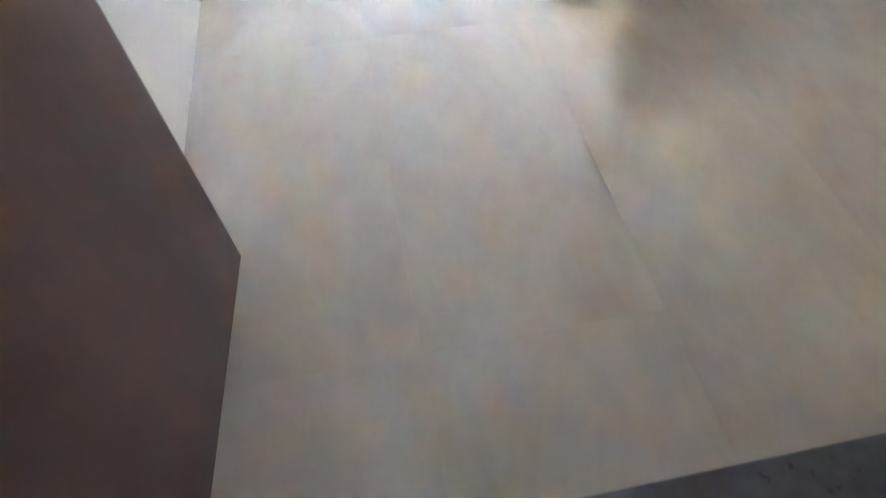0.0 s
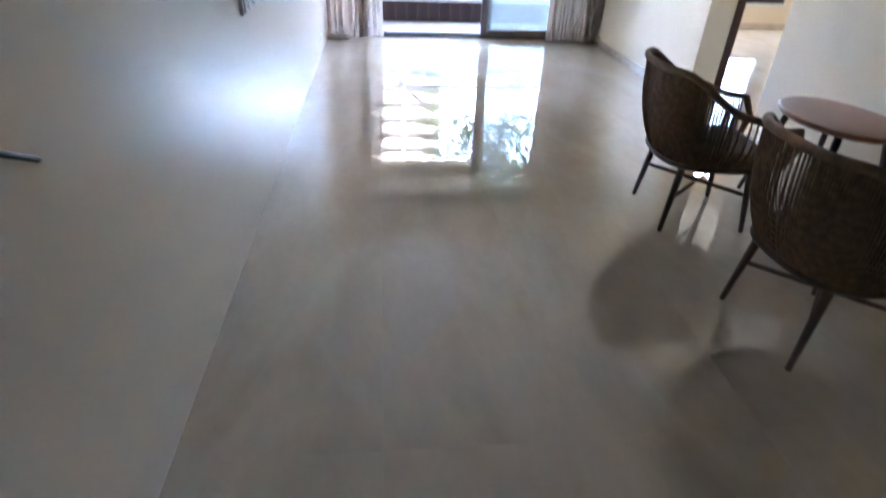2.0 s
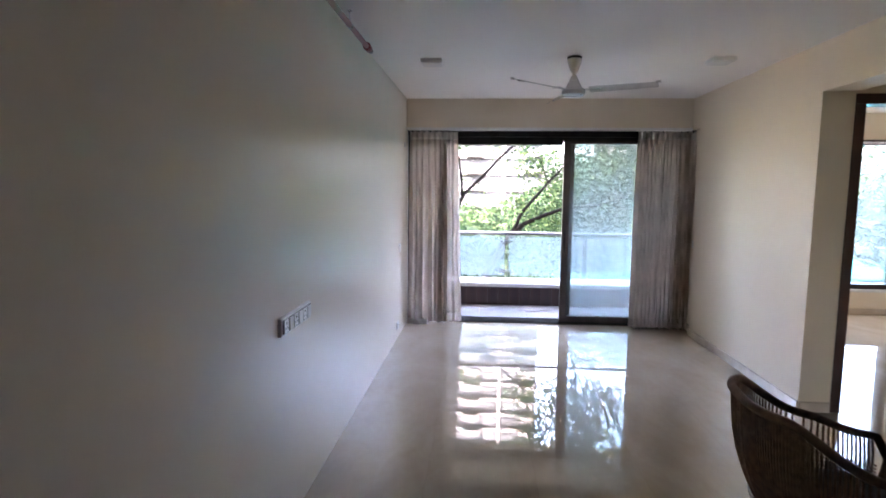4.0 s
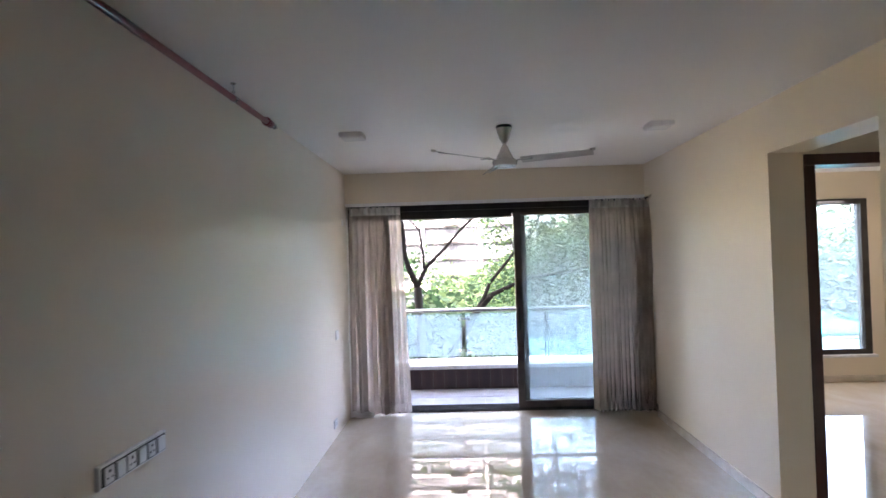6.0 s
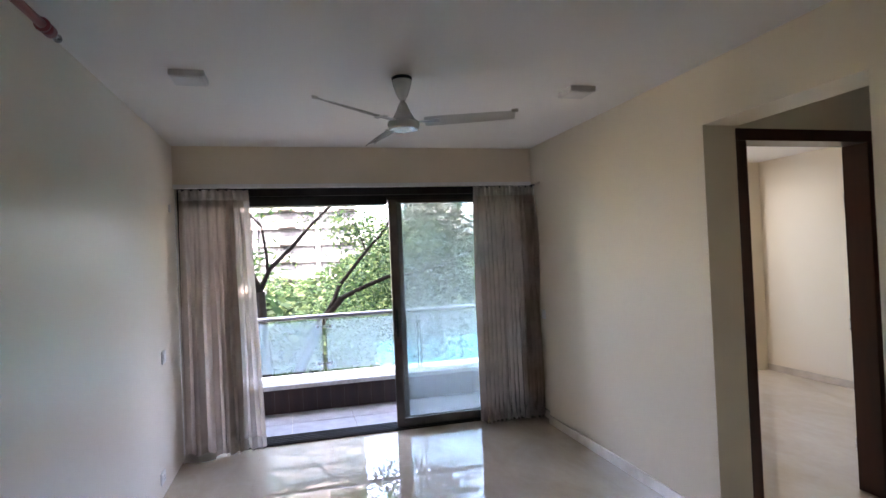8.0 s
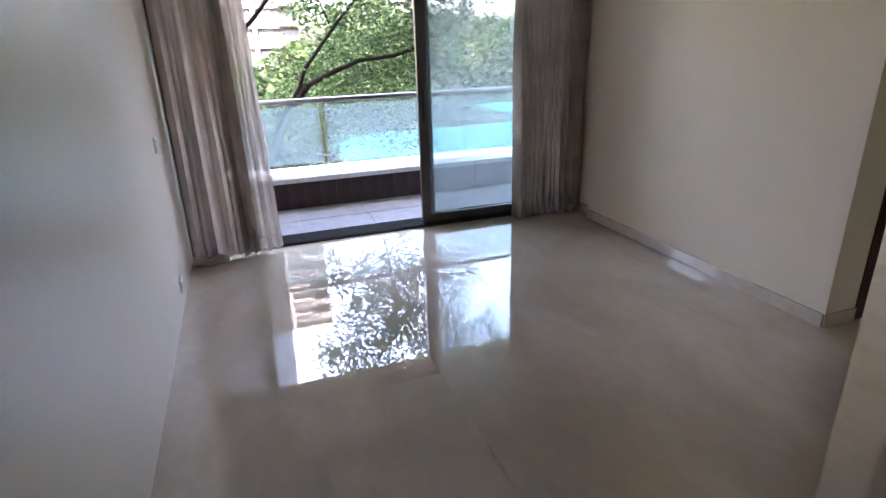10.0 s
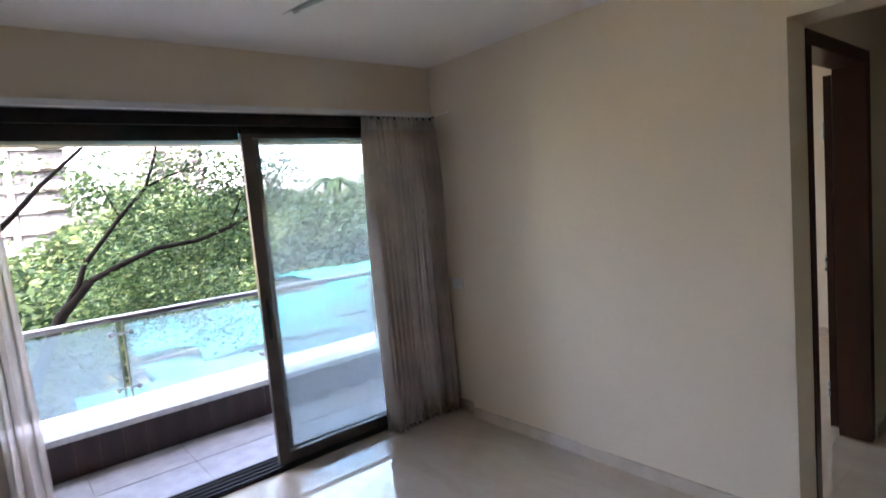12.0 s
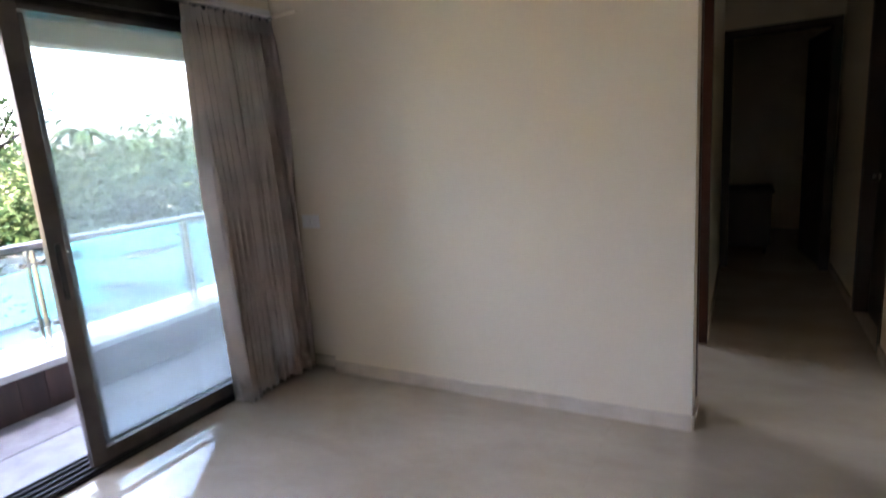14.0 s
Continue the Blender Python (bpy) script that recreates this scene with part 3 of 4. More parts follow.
for a, c in zip((XB0 - 0.02,) + POSTS, POSTS + (XB1 + 0.02,)):
    g = part("glass_panel", box(a + 0.025, c - 0.025, 8.497, 8.507, 0.37, 0.925, 0.002), GLASS_BAL, rail, "hazy blue-green toughened glass")
    g.visible_shadow = False
for i in range(33):
    w = (XB1 - XB0) / 33
    if i == 0:
        plank0 = part("plank", box(0.0015, w - 0.0015, 8.213, 8.234, -0.011, 0.249, 0.0015), PLANK, PARAPET)
        plank_mesh = plank0.data
        plank0.location.x = XB0
    else:
        o = new("plank", plank_mesh)
        o.parent, o.location.x = PARAPET, XB0 + i * w
bal_mesh = None
for i in range(8):
    for j in range(2):
        if bal_mesh is None:
            o = part("tile", box(0.002, 0.604, 0.002, 0.414, -0.012, -0.002, 0.001), BALTILE, BALFLOOR)
            bal_mesh = o.data
        else:
            o = new("tile", bal_mesh)
            o.parent = BALFLOOR
        o.location = (XB0 + 0.606 * i, YW + 0.168 + 0.423 * j, 0)


# ---- curtains ----
def curtain(name, label, x0, x1, y, ztop, zbot, n, amp, flare, mats, seed):
    """A pleated drape: stiff pinched heading, folds that open and drift downwards, a doubled hem."""
    rnd = random.Random(seed)
    ph = [rnd.uniform(-0.7, 0.7) for _ in range(n + 2)]
    aw = [rnd.uniform(0.75, 1.4) for _ in range(n + 2)]
    e = thing(name, label, "curtain", (0, 0, 0))

    def sheet(za, zb, rows, grow, th):
        bm = bmesh.new()
        grid = []
        cols = n * 12
        for r in range(rows + 1):
            z = za + (zb - za) * r / rows
            d = (ztop - z) / (ztop - zbot)
            line = []
            for c in range(cols + 1):
                s = c / cols
                k = s * n
                i = int(k)
                f = k - i
                a = (aw[i] * (1 - f) + aw[i + 1] * f)
                pp = ph[i] * (1 - f) + ph[i + 1] * f
                open_ = grow * (0.45 + 0.55 * min(d * 2.2, 1))
                wob = 0.25 * math.sin(3.1 * d + 5 * pp)
                yy = y + amp * open_ * a * math.sin(math.tau * (k + (pp + wob) * (0.25 + d) * 0.75)) + 0.012 * math.sin(9 * s + 4 * d)
                xx = x0 + (x1 - x0) * s + flare * d * (s - 0.35) + 0.012 * open_ * math.cos(math.tau * k * 2 + pp)
                line.append(bm.verts.new((xx, yy - 0.01 * d, z)))
            grid.append(line)
        for a, b_ in zip(grid, grid[1:]):
            for c in range(cols):
                bm.faces.new((a[c], a[c + 1], b_[c + 1], b_[c]))
        if th:
            bmesh.ops.solidify(bm, geom=bm.faces[:], thickness=th)
        return bm

    part("drape", sheet(ztop - 0.09, zbot + 0.10, 26, 1.0, 0.002), mats[0], e, "", True)
    part("heading", sheet(ztop, ztop - 0.09, 3, 0.8, 0.004), mats[1], e, "cream pinch-pleated heading tape", True)
    part("hem", sheet(zbot + 0.10, zbot, 2, 1.0, 0.005), mats[0], e, "doubled hem", True)
    return e


curtain("curtain", "grey taupe curtain drawn to the wall, daylight between its folds", 0.03, 0.45, YB + 0.05, 2.245, 0.015, 6, 0.055, 0.04, (DRAPE_THIN, HEADING), 4)
curtain("curtain", "sheer off-white voile curtain hanging at the edge of the open window", 0.38, 0.58, YB + 0.085, 2.245, 0.018, 4, 0.035, 0.10, (SHEER, HEADING), 9)
curtain("curtain", "taupe lined curtain gathered beside the sliding glass", 2.62, XR - 0.012, YB + 0.055, 2.25, 0.012, 15, 0.055, 0.02, (DRAPE, HEADING), 11)
cl = thing("curtain_lining", "white lining hem peeping out below the curtain", "curtain", (0, 0, 0))
bm = bmesh.new()
g0, g1 = [], []
for i in range(25):
    s = i / 24
    xx, yy = 0.012 + 0.25 * s, YB - 0.035 + 0.018 * math.sin(9 * s) - 0.015 * s
    g0.append(bm.verts.new((xx, yy, 0.002 + 0.004 * math.sin(14 * s))))
    g1.append(bm.verts.new((xx, yy + 0.03, 0.055 + 0.008 * math.sin(11 * s))))
for i in range(24):
    bm.faces.new((g0[i], g0[i + 1], g1[i + 1], g1[i]))
bmesh.ops.solidify(bm, geom=bm.faces[:], thickness=0.003)
part("fold", bm, HEADING, cl, "", True)
wd = thing("curtain_wand", "slim white curtain draw wand hanging by the wall", "curtain wand", (0.018, YB - 0.012, 0))
bm = bmesh.new()
rod(bm, (0, 0, 0.06), (0, 0, 2.2), 0.005, seg=10)
part("rod", bm, WHITE, wd, "", True)
bm = bmesh.new()
rod(bm, (0, 0, 2.195), (0, 0.016, 2.262), 0.003, seg=8)
part("hook", bm, STEEL, wd)
tr = thing("curtain_track", "white aluminium twin curtain track under the beam", "curtain track")
part("rail", box(0.002, XR - 0.065, YB - 0.012, YB + 0.03, 2.25, 2.284, 0.003), WHITE, tr)
part("rail", box(0.002, XR - 0.004, YB + 0.035, YB + 0.075, 2.252, 2.2835, 0.003), BRONZE, tr, "dark inner track")
for x in [0.06 + 0.07 * i for i in range(8)] + [2.69 + 0.066 * i for i in range(9)]:
    part("glider", box(x - 0.006, x + 0.006, YB + 0.05, YB + 0.06, 2.235, 2.254, 0.001), BLACK, tr)
nk = thing("curtain_hook", "small white plastic curtain tie-back hook on the wall", "hook")
part("hook", box(0.0, 0.016, 6.80, 6.83, 2.04, 2.10, 0.004), WHITE, nk)

# ---- ceiling fan ----
FX, FY = 1.571, 5.05
fan = thing("ceiling_fan", "cream three-blade ceiling fan at rest", "ceiling fan", (FX, FY, 0))
part("canopy", lathe(bmesh.new(), [(0.052, H), (0.055, H - 0.012), (0.052, H - 0.04), (0.032, H - 0.10), (0.016, H - 0.128), (0.012, H - 0.13)]), FANWHITE, fan, "", True)
part("canopy_ring", lathe(bmesh.new(), [(0.054, H - 0.001), (0.0565, H - 0.004), (0.0565, H - 0.018), (0.054, H - 0.02)]), BLACK, fan, "dark ring at the ceiling", True)
bm = bmesh.new()
rod(bm, (0, 0, H - 0.30), (0, 0, H - 0.11), 0.011, seg=14)
part("downrod", bm, FANWHITE, fan, "", True)
part("lower_canopy", lathe(bmesh.new(), [(0.014, 2.465), (0.022, 2.455), (0.040, 2.41), (0.062, 2.37), (0.066, 2.362), (0.06, 2.36)]), FANWHITE, fan, "", True)
motor = part("motor", lathe(bmesh.new(), [(0.050, 2.366), (0.078, 2.359), (0.088, 2.350), (0.0895, 2.344), (0.087, 2.341), (0.0895, 2.338), (0.087, 2.334), (0.088, 2.329), (0.083, 2.318), (0.077, 2.312), (0.071, 2.315), (0.052, 2.308), (0.026, 2.303), (0.004, 2.302)], seg=40), FANWHITE, fan, "", True)
part("motor_ring", lathe(bmesh.new(), [(0.076, 2.3145), (0.079, 2.312), (0.076, 2.3095), (0.073, 2.312)], seg=40), STEEL, motor, "thin bright trim ring", True)


def fan_blade():
    bm = bmesh.new()
    rows = []
    for i, (r, w) in enumerate(((0.118, 0.044), (0.14, 0.053), (0.24, 0.054), (0.42, 0.048), (0.54, 0.042), (0.60, 0.037), (0.615, 0.030))):
        rows.append([bm.verts.new((r, w * k, 2.350 - 0.013 * k + 0.005 * (1 - k * k) + 0.010 * (r - 0.13))) for k in (-1, -0.5, 0, 0.5, 1)])
    for a, c in zip(rows, rows[1:]):
        for k in range(4):
            bm.faces.new((a[k], a[k + 1], c[k + 1], c[k]))
    bmesh.ops.solidify(bm, geom=bm.faces[:], thickness=0.003)
    return bm


blades = []
for ang in (-20, 100, 220):
    bl = new("blade")
    bl.parent = fan
    bl.rotation_euler = (0, 0, radians(ang))
    if not blades:
        sheet_ob = part("vane", fan_blade(), FANWHITE, bl, "", True)
        tip_ob = part("blade_tip", box(0.596, 0.632, -0.036, -0.028, 2.362, 2.378, 0.002), FANWHITE, bl, "up-curled blade tip")
        bm = bx(box(0.085, 0.20, -0.016, 0.016, 2.349, 2.354, 0.002), 0.17, 0.20, -0.04, 0.04, 2.349, 2.354, 0.002)
        for s in (-0.028, 0, 0.028):
            rod(bm, (0.185, s, 2.352), (0.185, s, 2.358), 0.005, seg=8)
        arm_ob = part("blade_arm", bm, FANWHITE, bl, "steel blade arm with three screws")
        blades = [sheet_ob, tip_ob, arm_ob]
    else:
        for o in blades:
            c = o.copy()
            scene.collection.objects.link(c)
            c.parent = bl


# ---- ceiling lamps ----
def ceiling_lamp(x, y):
    e = thing("ceiling_lamp", "small square white surface LED lamp, switched off", "ceiling lamp", (x, y, H), "surface lamps on the ceiling")
    bm = box(-0.085, 0.085, -0.085, 0.085, -0.032, 0.0, 0.004)
    part("frame", bm, WHITE, e)
    part("diffuser", box(-0.076, 0.076, -0.076, 0.076, -0.0355, -0.031, 0.001), surface("opal_diffuser", (0.70, 0.69, 0.66), (0.76, 0.75, 0.72), 10, 0.5, 0.05, 0.0), e, "unlit opal diffuser")
    return e


lamp = ceiling_lamp(0.46, 5.15)
copy_thing(lamp, pose(2.70, 5.15, H))
copy_thing(lamp, pose(0.46, 1.6, H))
copy_thing(lamp, pose(2.70, 1.6, H))

# ---- sprinkler pipe ----
pipe = thing("sprinkler_pipe", "red enamelled fire sprinkler pipe hung under the ceiling", "pipe", (0.09, 0, 2.525))
bm = bmesh.new()
sweep(bm, [(-0.088, 2.28, 0), (-0.04, 2.28, 0), (-0.014, 2.288, 0), (0, 2.31, 0), (0, 2.36, 0), (0, 4.42, 0)], [0.0165] * 6, 16)
part("tube", bm, RED, pipe, "", True)
bm = bmesh.new()
rod(bm, (0, 4.385, 0), (0, 4.455, 0), 0.024, seg=16)
rod(bm, (0, 4.375, 0), (0, 4.39, 0), 0.027, seg=16)
part("coupling", bm, RED, pipe, "dark red end coupling", True)
bm = bmesh.new()
rod(bm, (0, 4.455, 0), (0, 4.485, 0), 0.012)
rod(bm, (0, 4.485, 0), (0, 4.515, 0), 0.005)
rod(bm, (0, 4.515, 0), (0, 4.519, 0), 0.017, seg=16)
for s in (-1, 1):
    rod(bm, (s * 0.011, 4.48, 0), (s * 0.006, 4.516, 0), 0.0025, seg=6)
part("sprinkler_head", bm, STEEL, pipe, "chrome sidewall sprinkler head")
for y in (2.5, 3.9):
    bm = bmesh.new()
    rod(bm, (0, y, 0.02), (0, y, 0.079), 0.004, seg=8)
    rod(bm, (0, y, 0.074), (0, y, 0.080), 0.014, seg=14)
    rod(bm, (0, y, 0.03), (0, y, 0.038), 0.009, seg=6)
    bmesh.ops.create_cone(bm, cap_ends=False, segments=20, radius1=0.021, radius2=0.021, depth=0.02, matrix=Matrix.Translation((0, y, 0)) @ Matrix.Rotation(radians(90), 4, "X"))
    part("hanger", bm, STEEL, pipe, "steel rod hanger with a clip")


# ---- switch plates ----
def switch_plate(name, label, y0, y1, z0, z1, x, face, kinds, dark):
    """A modular plate on a wall facing +x (face 1) or -x (face -1)."""
    e = thing(name, label, "switch plate", (x, 0, 0))
    f = face

    def slab(a, c, y_0, y_1, z_0, z_1, bev):
        return box(min(f * a, f * c), max(f * a, f * c), y_0, y_1, z_0, z_1, bev)

    part("plate", slab(0, 0.011, y0, y1, z0, z1, 0.003), WHITE, e)
    if dark:
        part("surround", slab(0.0085, 0.0125, y0 + 0.012, y1 - 0.012, z0 + 0.009, z1 - 0.009, 0.001), BLACK, e, "grey inner surround")
    n = len(kinds)
    pitch = (y1 - y0 - 0.03) / n
    for i, k in enumerate(kinds):
        a = y0 + 0.015 + i * pitch
        if k == "s":
            part("rocker", slab(0.008, 0.0165, a + (0.008 if dark else 0.002), a + pitch - (0.008 if dark else 0.002), z0 + 0.014, z1 - 0.014, 0.002), WHITE, e, "white rocker switch")
        else:
            so = part("socket", slab(0.008, 0.0150, a + (0.007 if dark else 0.002), a + pitch - (0.007 if dark else 0.002), z0 + 0.014, z1 - 0.014, 0.001), WHITE, e, "white socket outlet")
            for dy, dz, r in ((0, 0.014, 0.0055), (-0.012, -0.008, 0.004), (0.012, -0.008, 0.004)):
                bm = bmesh.new()
                rod(bm, (f * 0.013, a + pitch / 2 + dy, (z0 + z1) / 2 + dz), (f * 0.0157, a + pitch / 2 + dy, (z0 + z1) / 2 + dz), r, seg=10)
                part("socket_hole", bm, BLACK, so)
    return e


switch_plate("switch_plate", "white modular switch and socket plate with grey surround", 2.905, 3.32, 0.92, 1.003, 0, 1, "pspsps", True).scale = (1.7, 1, 1)
switch_plate("switch_plate", "small white switch plate beside the curtain", 6.40, 6.50, 0.91, 1.0, 0, 1, "s", False)
switch_plate("switch_plate", "small white socket plate low beside the curtain", 6.25, 6.37, 0.10, 0.18, 0, 1, "p", False)
switch_plate("switch_plate", "white switch plate in the curtain niche", 6.845, 6.99, 0.955, 1.04, XR, -1, "ss", False)
switch_plate("switch_plate", "small white switch plate on the bedroom wall", 6.35, 6.45, 1.03, 1.12, 6.64, -1, "s", False)


cable = thing("cable_end", "short dark cable end sticking out of the wall", "cable", (0, 1.04, 1.04))
part("sheath", sweep(bmesh.new(), [(-0.01, 0.0, 0.0), (0.008, 0.010, -0.004), (0.014, 0.05, -0.024), (0.012, 0.135, -0.070)], [0.0075, 0.0075, 0.0065, 0.006], 10), BLACK, cable, "", True)
part("tip", sweep(bmesh.new(), [(0.012, 0.135, -0.070), (0.012, 0.145, -0.075)], [0.0035, 0.003], 8), STEEL, cable, "bare metal tip")


# ---- rope armchairs ----
def armchair():
    e = thing("armchair", "brown rope-woven tub armchair on splayed dark legs", "armchair", (0, 0, 0), "rope armchairs by the table")
    N = 104

    def rim(t):
        """t from -1 (one arm's front) over 0 (back) to 1."""
        a = t * radians(128)
        c, s = math.cos(a), math.sin(a)
        ax = 0.355 if c > 0 else 0.40
        x = -math.copysign(abs(c) ** 0.72, c) * ax + 0.0
        y = math.copysign(abs(s) ** 0.72, s) * 0.305
        q = min(max((abs(t) - 0.30) / 0.62, 0), 1)
        q = q * q * (3 - 2 * q)
        return Vector((x, y, 0.79 - 0.225 * q))

    def base(t):
        a = t * radians(128)
        c, s = math.cos(a), math.sin(a)
        ax = 0.255 if c > 0 else 0.37
        return Vector((-math.copysign(abs(c) ** 0.72, c) * ax, math.copysign(abs(s) ** 0.72, s) * 0.255, 0.355))

    ts = [-1 + 2 * i / 60 for i in range(61)]
    pts = [rim(t) for t in ts]
    first, last = base(-1), base(1)
    pts = [first + Vector((0.02, 0, 0.0)), first.lerp(pts[0], 0.55) + Vector((0.05, 0, 0))] + pts + [last.lerp(pts[-1], 0.55) + Vector((0.05, 0, 0)), last + Vector((0.02, 0, 0))]
    part("rim", sweep(bmesh.new(), pts, [0.017] * len(pts), 10), RIM, e, "rope-bound rounded rim", True)
    ring = [base(t) for t in ts] + [base(1).lerp(base(-1), k / 6) for k in range(1, 6)]
    part("seat_frame", sweep(bmesh.new(), ring + [ring[0]], [0.015] * (len(ring) + 1), 8), LEGWOOD, e, "", True)
    weave = None
    for f in (0.10, 0.16, 0.22, 0.28, 0.34, 0.40):
        line = []
        for t in ts:
            p0, p1 = base(t), rim(t)
            out = Vector((p1.x, p1.y, 0)).normalized()
            line.append(p0.lerp(p1, f) + out * (0.035 * math.sin(math.pi * f) * (1 - 0.4 * f) - 0.003))
        bm = sweep(bmesh.new(), line, [0.004] * len(line), 4)
        if weave is None:
            weave = part("backrest", bm, ROPE, e, "woven brown rope backrest")
        else:
            part("weft_rope", bm, ROPE, weave)
    for i in range(N):
        bm = bmesh.new()
        t = -0.985 + 1.97 * (i + 0.5) / N
        p0, p1 = base(t), rim(t)
        out = Vector((p1.x, p1.y, 0)).normalized()
        tan = (rim(min(t + 0.01, 1)) - rim(max(t - 0.01, -1))).normalized()
        w = 0.0052 if abs(t) > 0.5 else 0.0066
        prev = None
        for k in range(6):
            f = k / 5
            c = p0.lerp(p1, f) + out * (0.035 * math.sin(math.pi * f) * (1 - 0.4 * f))
            q = [bm.verts.new(c + tan * w * sx + out * 0.0035 * sy) for sx, sy in ((-1, 0), (0, 1), (1, 0), (0, -1))]
            if prev:
                for j in range(4):
                    bm.faces.new((prev[j], prev[(j + 1) % 4], q[(j + 1) % 4], q[j]))
            prev = q
        part("strand", bm, ROPE, weave)
    bm = bmesh.new()
    outline = [base(t) * 0.965 for t in ts]
    rings = []
    for z, s in ((0.340, 0.95), (0.348, 0.99), (0.395, 1.0), (0.415, 0.95), (0.422, 0.80)):
        rings.append([bm.verts.new((p.x * s, p.y * s, z)) for p in outline])
    for a, c in zip(rings, rings[1:]):
        for k in range(len(a)):
            bm.faces.new((a[k], a[(k + 1) % len(a)], c[(k + 1) % len(a)], c[k]))
    bm.faces.new(rings[0][::-1]), bm.faces.new(rings[-1])
    part("seat", bm, CUSHION, e, "dark brown seat cushion", True)
    feet = ((-0.213, -0.213), (-0.213, 0.213), (0.213, -0.205), (0.213, 0.205))
    for fx, fy in feet:
        top = Vector((fx * 0.80, fy * 0.86, 0.345))
        bm = bmesh.new()
        rod(bm, (fx, fy, 0.0), top, 0.0115, 0.019, 12)
        part("leg", bm, LEGWOOD, e, "", True)
    for i, j in ((0, 3), (1, 2)):
        a = Vector((*feet[i], 0)).lerp(Vector((feet[i][0] * 0.80, feet[i][1] * 0.86, 0.345)), 0.52)
        c = Vector((*feet[j], 0)).lerp(Vector((feet[j][0] * 0.80, feet[j][1] * 0.86, 0.345)), 0.52)
        if i:
            a.z += 0.018
            c.z += 0.018
        bm = bmesh.new()
        rod(bm, a, c, 0.010, 0.010, 10)
        part("stretcher", bm, LEGWOOD, e, "diagonal dark stretcher", True)
    return e


chair = armchair()
chair.matrix_basis = pose(2.243, 2.713, 0, 0, 0, -5)
copy_thing(chair, pose(2.256, 1.742, 0, 0, 0, 2))

# ---- low table ----
tb = thing("coffee_table", "low oval reddish wooden table on splayed dark legs", "table", (2.935, 2.73, 0))
bm = bmesh.new()
rings = []
for z, s in ((0.500, 0.90), (0.508, 0.96), (0.522, 0.995), (0.530, 1.0), (0.5345, 0.985), (0.535, 0.96)):
    rings.append([bm.verts.new((0.25 * s * math.cos(k * math.tau / 56), 0.345 * s * math.sin(k * math.tau / 56), z)) for k in range(56)])
for a, c in zip(rings, rings[1:]):
    for k in range(56):
        bm.faces.new((a[k], a[(k + 1) % 56], c[(k + 1) % 56], c[k]))
bm.faces.new(rings[0][::-1]), bm.faces.new(rings[-1])
part("tabletop", bm, TABLEWOOD, tb, "oval reddish-brown wooden top", True)
for sx, sy in ((-1, -1), (-1, 1), (1, -1), (1, 1)):
    bm = bmesh.new()
    rod(bm, (sx * 0.21, sy * 0.27, 0), (sx * 0.13, sy * 0.19, 0.503), 0.011, 0.019, 12)
    part("leg", bm, LEGWOOD, tb, "", True)

# ---- dark furniture glimpsed in the far room ----
ds = thing("side_cabinet", "dark wooden cabinet against the wall of the unlit room", "cabinet", (7.55, 4.30, 0))
part("body", box(-0.30, 0.30, -0.10, 0.33, 0.08, 0.66, 0.004), DARKWOOD, ds)
part("top", box(-0.32, 0.32, -0.14, 0.335, 0.661, 0.69, 0.004), DARKWOOD, ds)
for s in (-1, 1):
    d = part("door", box(min(s * 0.004, s * 0.292), max(s * 0.004, s * 0.292), -0.118, -0.101, 0.10, 0.64, 0.003), DARKWOOD, ds)
    bm = bmesh.new()
    rod(bm, (s * 0.03, -0.13, 0.36), (s * 0.03, -0.117, 0.36), 0.010)
    part("handle", bm, STEEL, d)
for x in (-0.27, 0.27):
    for y in (-0.07, 0.30):
        bm = bmesh.new()
        rod(bm, (x, y, 0), (x, y, 0.081), 0.014, 0.02)
        part("leg", bm, DARKWOOD, ds)

# ---- outside: ground, sheds, tarpaulins ----
GZ = -7.0
setting("ground", box(-1500, 1500, 9.5, 3000, GZ - 1, GZ), GROUND, "bare earth and grass below the building")


def shed(x0, x1, y0, y1, z, m):
    e = thing("shed", "single-storey shed with a weathered concrete wall", "shed", (0, 0, 0), "sheds under tarpaulins")
    part("wall", box(x0, x1, y0, y1, GZ, z - 0.15), CONCRETE, e)
    part("roof", box(x0 - 0.3, x1 + 0.3, y0 - 0.3, y1 + 0.3, z - 0.149, z - 0.05), CONCRETE, e)
    for k in range(int((x1 - x0) / 3)):
        part("window", box(x0 + 1 + 3 * k, x0 + 2.1 + 3 * k, y0 - 0.04, y0 + 0.02, z - 2.2, z - 1.1), DARKPANE, e)


